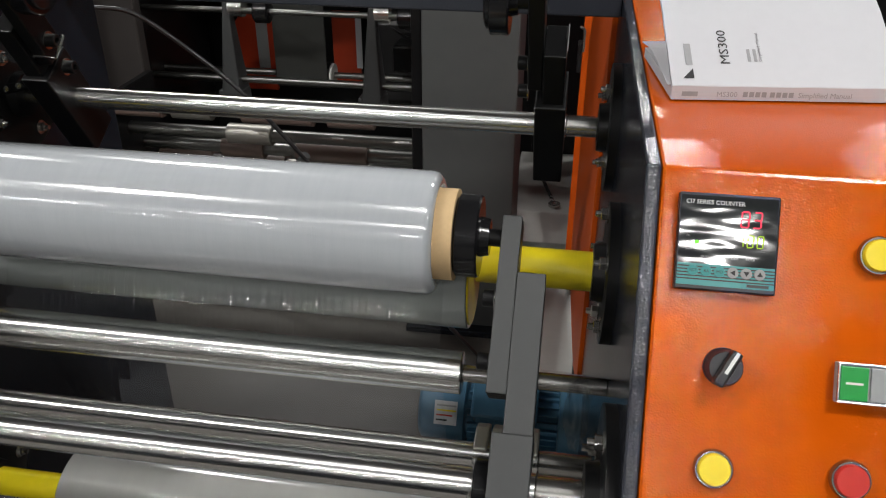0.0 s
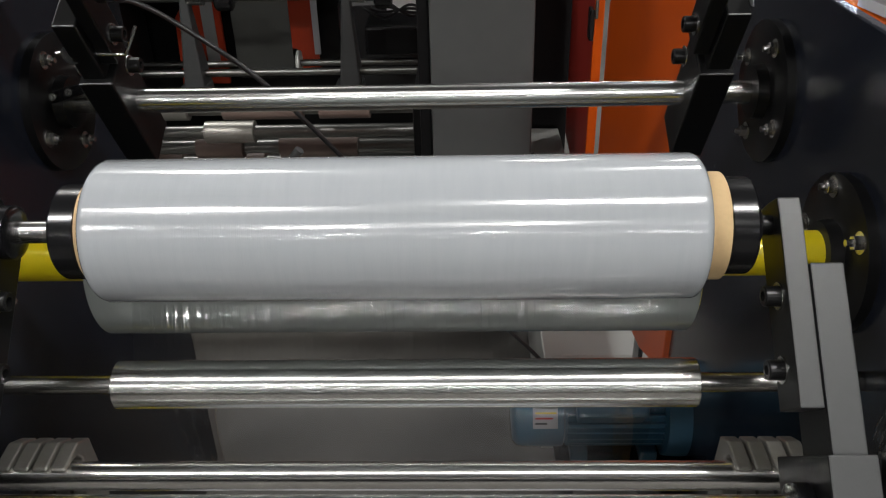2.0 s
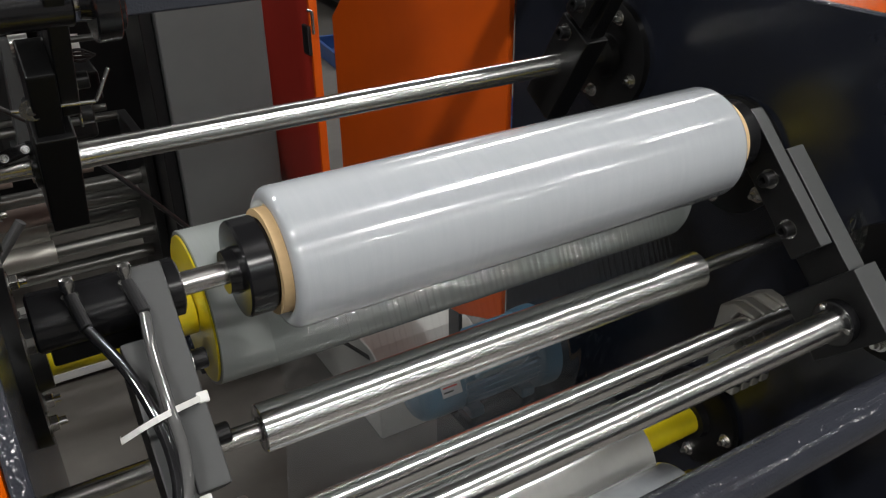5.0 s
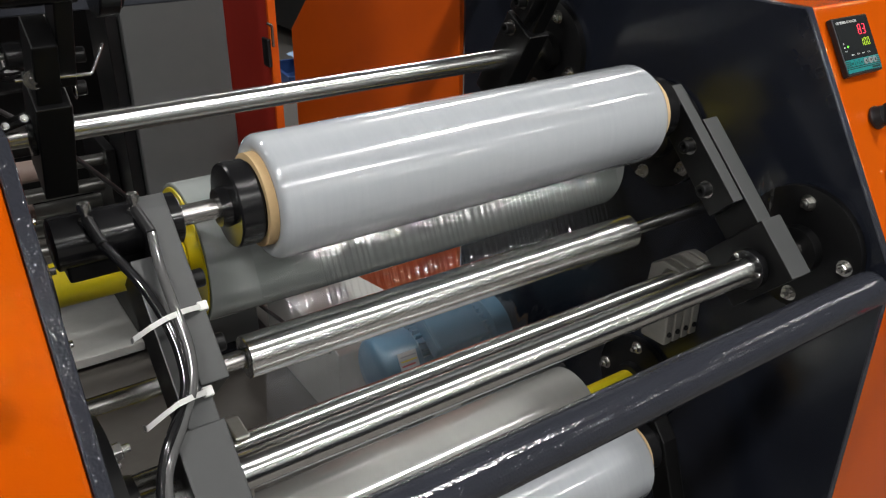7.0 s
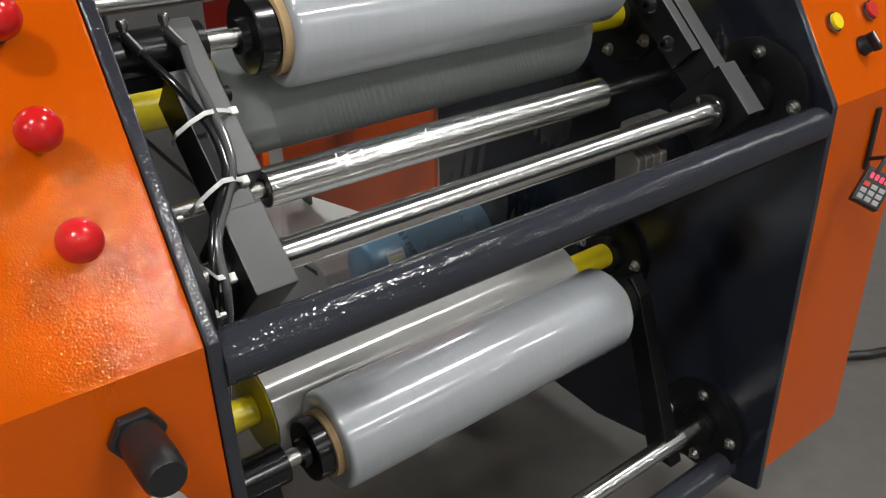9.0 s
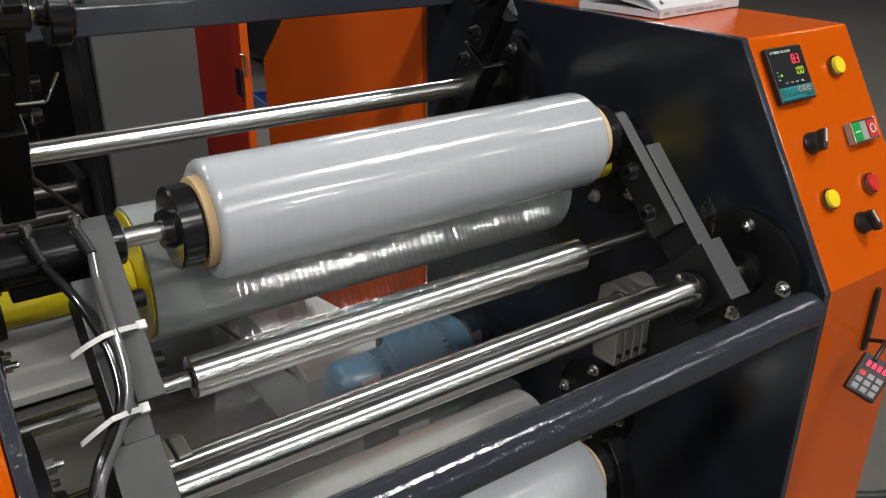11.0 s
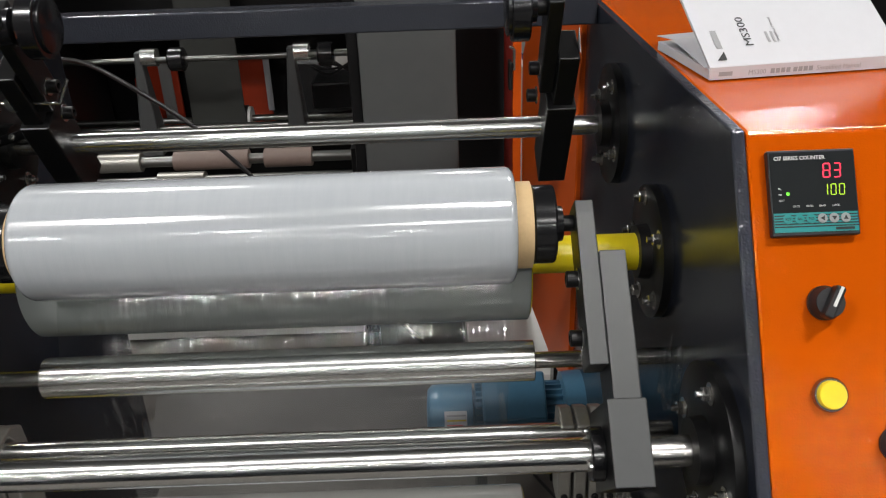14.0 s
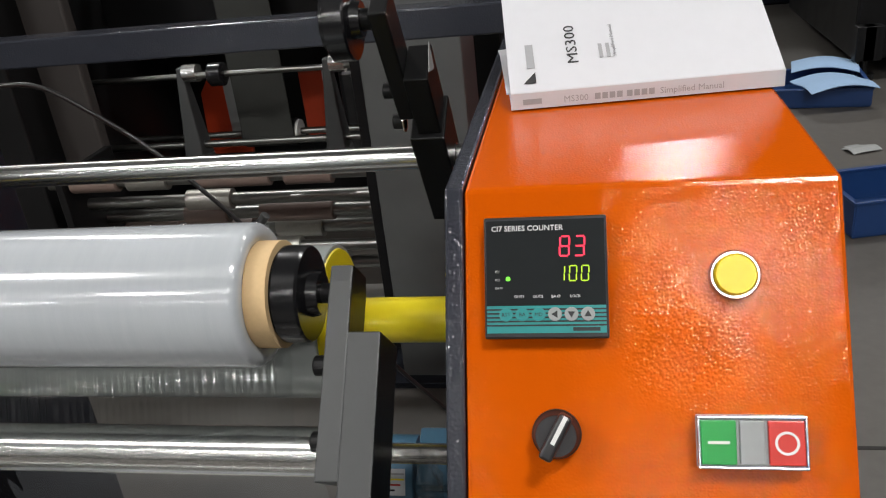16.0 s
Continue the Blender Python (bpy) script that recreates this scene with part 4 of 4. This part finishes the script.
for q in (0.1, 0.45, 0.7, 0.95):
    part("lever_screw", hexbolt(at(-0.85 + 0.085 * q, 1.038, 1.068 + 0.023 * q, pose(0, 0, 0, 70, 0, 0)), 0.0035, 0.003, 0, 0.0045), STEEL, lev)
part_tri = prism(-0.0095, -0.0085, [(0.972, 1.188), (1.004, 1.184), (0.990, 1.216)], 0)
single("grey_marker", placed(part_tri, pose(0, 0, 0)), GREY_PL, "small grey triangular marker on the black arm", "marker")

# crumpled clear film on the shaft stub
def crumple(cx, cy, cz, rx, ry, rz, seed):
    rnd = random.Random(seed)
    bm = bmesh.new()
    bmesh.ops.create_icosphere(bm, subdivisions=3, radius=1)
    for v in bm.verts:
        k = 0.65 + 0.55 * rnd.random()
        v.co = Vector((cx + v.co.x * rx * k, cy + v.co.y * ry * k, cz + v.co.z * rz * k))
    return bm


scrap = single("film_scrap", crumple(0.028, 0.600, 0.955, 0.012, 0.010, 0.042, 3), WEB, "crumpled wisp of clear film on the bearing", "film scrap")
scrap.visible_shadow = False

# ---- the next machine unit behind ----
unit = thing("middle_unit", (0.0, 1.7, 0), "orange side panel of the next machine unit with a chamfered corner", "machine panel")
pan = prism(-0.006, 0.006, [(1.336, 0.415), (1.50, 0.345), (1.95, 0.28), (2.09, 0.33), (2.09, 0.925), (1.955, 1.05), (1.336, 1.40)], 0.003)
for v in pan.verts:
    v.co.x += 0.060 - 0.028 * (v.co.y - 1.336)
part("side_panel", pan, ORANGE_FAR, unit)
for ly in (1.50, 1.95):
    lx = 0.060 - 0.028 * (ly + 0.025 - 1.336)
    part("panel_leg", box(lx - 0.005, lx + 0.005, ly, ly + 0.05, 0, 0.36 if ly < 1.7 else 0.30, 0.002), NAVY_FLAT, unit)
deck = single("deck_plate", prism(-0.14, 0.14, [(1.56, 0), (1.56, 0.235), (1.60, 0.25), (2.02, 0.25), (2.02, 0)], 0.004), LIGHT_STEEL, "light grey galvanised machine base deck", "machine base")
single("cabinet_floor", prism(-0.175, 0.030, [(2.385, 0), (2.385, 0.175), (2.46, 0.25), (2.98, 0.25), (2.98, 0)], 0.003), LIGHT_STEEL, "pale galvanised folded floor plate of the open cabinet", "cabinet floor")
wr = thing("spanner", (-0.05, 2.6, 0.262), "bright steel open spanner lying on the cabinet floor", "spanner")
part("handle_bar", tbox(at(-0.0545, 2.61, 0.2565, pose(0, 0, 0, 0, 0, 104)), 0.20, 0.013, 0.006, 0.002), STEEL, wr)
part("ring_end", lathe([(0.2525, 0.020), (0.262, 0.020), (0.262, 0.011), (0.2525, 0.011)], "z", (-0.029, 2.505, 0), 24, closed=False), STEEL, wr)
part("open_end", tbox(at(-0.081, 2.715, 0.2565, pose(0, 0, 0, 0, 0, 130)), 0.034, 0.026, 0.007, 0.003), STEEL, wr)
col = thing("machine_column", (-0.27, 2.2, 0), "dark grey painted square steel column of the next unit", "column")
part("column_body", box(-0.400, -0.142, 2.10, 2.34, 0, 2.3, 0.004), COLUMN, col)
part("side_cover", box(-0.432, -0.4015, 2.12, 2.32, 0.1, 2.2, 0.004), BLACK, col)
part("base_plate", box(-0.45, -0.11, 2.06, 2.38, 0, 0.02, 0.003), NAVY_FLAT, col)
# black sheet added to make the inside of the open cabinet dark
part("dark_inside", box(-0.139, 0.060, 2.99, 3.01, 0, 2.2, 0.002), BLACK, col, "black sheet for the dark inside of the cabinet")
door = thing("cabinet_door", (0.036, 2.5, 0.25), "open red-orange cabinet door with a bright latch", "cabinet door")
# inner side takes the darker red that stands for its shade
leaf = part("door_leaf", placed(box(-0.003, 0.003, 0.006, 0.72, 0.25, 1.22, 0.002), at(0.036, 2.213, 0, pose(0, 0, 0, 0, 0, -1.5))), SHADED_RED, door, "orange inner side, coloured dark red for its shade")
part("door_edge", box(0.018, 0.042, 2.205, 2.217, 0.25, 1.12, 0.002), ORANGE_FAR, door, "orange door edge")
latch = part("latch", box(0.006, 0.0175, 2.20, 2.24, 0.80, 0.88, 0.003), BLACK_PL, door, "black door latch")
part("latch_hook", join(tube_between((0.008, 2.195, 0.925), (0.020, 2.190, 0.92), 0.004), tube_between((0.020, 2.190, 0.92), (0.020, 2.190, 0.86), 0.004)), STEEL, latch)

def turned_prism(y0, y1, xz, r):
    """An outline in -x and z drawn out along y."""
    return placed(prism(y0, y1, xz, r), Matrix(((0, -1, 0, 0), (1, 0, 0, 0), (0, 0, 1, 0), (0, 0, 0, 1))))


rear = thing("rear_unit", (-1.0, 2.9, 0), "dark machine unit with rods, brackets and a black web", "machine")
part("upper_rod", rod(-2.4, -0.43, 2.75, 0.80, 0.010), DARK_STEEL, rear)
part("lower_rod", rod(-2.4, -0.43, 2.75, 0.555, 0.013), DARK_STEEL, rear)
for bx in (-1.205, -0.685):
    part("rod_collar", lathe([(bx + 0.005, 0.01), (bx + 0.005, 0.031), (bx + 0.055, 0.031), (bx + 0.055, 0.01)], "x", (0, 2.75, 0.81), 28), CHROME, rear, "bright collar")
    flare = prism(bx - 0.018, bx + 0.004, [(2.735, 0.83), (2.765, 0.83), (2.80, 0.50), (2.70, 0.50)], 0.004)
    for v in flare.verts:
        v.co.x += (v.co.x - bx + 0.006) * 2.2 * (0.83 - v.co.z) / 0.33
    part("hanger", flare, ARM, rear)
    part("hanger_foot", prism(bx - 0.06, bx + 0.03, [(2.70, 0.47), (2.80, 0.47), (2.79, 0.52), (2.71, 0.52)], 0.004), ARM, rear)
part("black_web", box(-1.120, -0.920, 2.925, 2.931, 0.50, 1.4, 0), WEB_BLACK, rear, "black rubber web")
part("web_roller", rod(-1.125, -0.918, 2.975, 0.515, 0.05), BLACK, rear, "", 40)
part("roller_cap", rod(-0.917, -0.906, 2.975, 0.515, 0.045), WHITE_PL, rear)
part("web_shaft", rod(-1.6, -0.43, 2.975, 0.515, 0.012), DARK_STEEL, rear)
part("valve_block", box(-0.66, -0.44, 2.9, 3.1, 0.56, 0.66, 0.01), BLACK, rear)
part("gear_box", box(-0.78, -0.45, 3.12, 3.3, 0.36, 0.70, 0.02), BLACK_PL, rear)
for i in range(4):
    part("wiring", sweep([(-0.66 + 0.03 * i, 2.88, 0.73), (-0.58, 2.86, 0.70 + 0.02 * i), (-0.50, 2.87, 0.74 - 0.012 * i), (-0.44, 2.9, 0.71)], 0.005, 6, 5), BLACK_PL, rear)
part("white_tag", box(-0.585, -0.47, 2.97, 2.974, 0.69, 0.765, 0), WHITE_PL, rear)
part("back_cover", turned_prism(3.40, 3.42, [(1.50, 0.30), (1.30, 0.30), (1.30, 0.64), (1.44, 0.64), (1.485, 0.575)], 0.003), SHADED_ORANGE, rear, "orange back cover, coloured darker and redder for shade")
part("back_cover", box(-1.035, -0.915, 3.40, 3.42, 0.33, 0.66, 0.003), SHADED_ORANGE, rear, "orange back cover, coloured darker and redder for shade")
part("paper_strip", box(-1.375, -1.325, 3.394, 3.399, 0.40, 0.64, 0), GREY_PL, rear, "grey paper strip")
part("paper_strip", box(-0.93, -0.905, 3.394, 3.399, 0.42, 0.66, 0), WHITE, rear, "white paper strip")
for bx in (-1.11, -0.60):
    part("rod_knob", lathe([(bx, 0.012), (bx, 0.034), (bx + 0.006, 0.040), (bx + 0.05, 0.040), (bx + 0.056, 0.03), (bx + 0.056, 0.012)], "x", (0, 2.75, 0.80), 28), BLACK_GLOSS, rear, "black turned collar", 35)
part("black_frame", box(-2.6, -0.42, 3.02, 3.3, 0.86, 1.05, 0.01), BLACK, rear)
# dark sheet added as a backdrop, closing bright gaps behind the unit
part("dark_backdrop", box(-3.4, -0.10, 3.55, 3.6, 0.0, 2.6, 0.01), BLACK, rear)
part("brown_pipe", rod(-1.9, -0.5, 3.0, 1.25, 0.035), BROWN, rear, "", 40)
part("black_side", box(-1.75, -1.6, 2.4, 3.4, 0, 1.6, 0.01), BLACK, rear)
part("black_side", box(-2.6, -1.45, 2.55, 2.6, 0.0, 2.2, 0.01), REAR_BROWN, rear)

low = thing("feed_rollers", (-0.8, 2.35, 0), "steel feed rollers with brown worn sleeves on a low frame", "rollers")
rnd = random.Random(4)
for y, z, r in ((2.30, 0.592, 0.016), (2.36, 0.50, 0.02), (2.44, 0.42, 0.022), (2.30, 0.36, 0.018), (2.52, 0.33, 0.025), (2.40, 0.25, 0.02)):
    part("feed_shaft", rod(-1.5, -0.432, y, z, r), DARK_STEEL, low, "", 40)
    x = -1.42
    while x < -0.62:
        w = rnd.uniform(0.12, 0.26)
        if rnd.random() < 0.62:
            part("sleeve", rod(x, min(x + w, -0.44), y, z, r + 0.013), BROWN if rnd.random() < 0.6 else ALU, low, "worn sleeve", 40)
        x += w + rnd.uniform(0.02, 0.12)
for x in (-1.45, -0.46):
    part("frame_post", box(x, x + 0.025, 2.25, 2.56, 0, 0.63, 0.003), BLACK, low)
part("floor_tray", box(-1.45, -0.46, 2.2, 2.62, 0.02, 0.05, 0.004), LIGHT_STEEL, low)
part("diagonal_strap", tube_between((-0.95, 2.22, 0.30), (-0.78, 2.22, 0.50), 0.014), ARM, low)

# ---- things standing about on the floor ----
def crate(x, y, sx, sy, h, turn, label):
    c = thing("plastic_crate", (x, y, 0), label, "crate", "crates")
    m = at(x, y, 0, pose(0, 0, 0, 0, 0, turn))
    part("crate_base", tbox(m @ pose(0, 0, 0.01), sx, sy, 0.016, 0.003), TRAY, c)
    for dx, dy, wx, wy in ((0, sy / 2, sx, 0.008), (0, -sy / 2, sx, 0.008), (sx / 2, 0, 0.008, sy), (-sx / 2, 0, 0.008, sy)):
        part("crate_side", tbox(m @ pose(dx, dy, h / 2 + 0.01), wx, wy, h, 0.003), TRAY, c)
        part("crate_rim", tbox(m @ pose(dx, dy, h + 0.01), wx + 0.012, wy + 0.012, 0.012, 0.003), TRAY, c)
    return c


crate(1.24, 3.16, 0.40, 0.30, 0.13, 12, "open blue plastic crate on the concrete floor")
crate(1.36, 4.75, 0.50, 0.42, 0.09, -6, "blue plastic crate with pale sheets lying on it")
crate(0.18, 5.0, 0.4, 0.3, 0.2, 5, "blue plastic crate beyond the door gap")


def bent_sheet(x, y, z, sx, sy, turn, lift):
    bm = bmesh.new()
    n = 10
    g = [[bm.verts.new((sx * (i / n - 0.5), sy * (j / n - 0.5), lift * math.sin(math.pi * i / n) + 0.01 * math.sin(5 * j / n))) for i in range(n + 1)] for j in range(n + 1)]
    for j in range(n):
        for i in range(n):
            bm.faces.new((g[j][i], g[j][i + 1], g[j + 1][i + 1], g[j + 1][i]))
    r = bmesh.ops.extrude_face_region(bm, geom=bm.faces[:])
    bmesh.ops.translate(bm, verts=[v for v in r["geom"] if isinstance(v, bmesh.types.BMVert)], vec=(0, 0, 0.004))
    bmesh.ops.recalc_face_normals(bm, faces=bm.faces)
    return placed(bm, at(x, y, z, pose(0, 0, 0, 0, 0, turn)))


single("folded_sheet", bent_sheet(1.42, 4.60, 0.108, 0.34, 0.30, 8, 0.03), CLOTH, "pale blue bent plastic sheet on the crate", "sheet", "blue sheets", smooth=50)
single("folded_sheet", bent_sheet(1.46, 4.95, 0.112, 0.34, 0.28, -12, 0.03), CLOTH, "grey-blue bent plastic sheet on the crate", "sheet", "blue sheets", smooth=50)
single("cardboard_box", box(0.02, 0.20, 4.6, 4.8, 0.30, 0.52, 0.004), CORE, "tan cardboard box on a stand beyond the door gap", "box")
single("tool_stand", box(-0.10, 0.30, 4.5, 4.9, 0.0, 0.30, 0.01), LIGHT_STEEL, "light grey low stand", "stand")
far = thing("far_machine", (2.6, 5.9, 0), "dark grey machine base on levelling feet across the aisle", "machine")
part("base_body", box(1.62, 3.9, 5.0, 6.6, 0.12, 1.5, 0.02), BLACK, far)
for fx in (1.7, 1.66, 2.4, 3.2):
    part("machine_foot", lathe([(0, 0.06), (0.03, 0.06), (0.035, 0.02), (0.13, 0.02)], "z", (fx, 5.06, 0), 20), BLACK_PL, far)
    part("foot_plate", box(fx - 0.05, fx + 0.05, 4.93, 4.998, 0.13, 0.32, 0.004), BLACK, far)
far2 = thing("far_machine", (1.5, 7.9, 0), "dark grey machine with pale panels across the aisle", "machine")
part("base_body", box(0.9, 3.4, 7.4, 8.4, 0.0, 1.9, 0.02), NAVY_FLAT, far2)
part("pale_panel", box(1.0, 1.5, 7.385, 7.399, 0.4, 1.2, 0.004), LIGHT_STEEL, far2)
single("floor_cable", sweep([(0.36, 0.98, 0.012), (0.60, 0.83, 0.012), (0.883, 0.672, 0.012), (0.985, 0.617, 0.012), (1.6, 0.36, 0.012), (2.6, 0.30, 0.012)], 0.012), BLACK_PL, "thick black cable lying on the concrete floor", "cable", smooth=60)
single("paper_scrap", bent_sheet(1.36, 3.9, 0.003, 0.14, 0.12, 20, 0.004), GREY_PL, "pale grey flat scrap of card on the floor", "scrap")
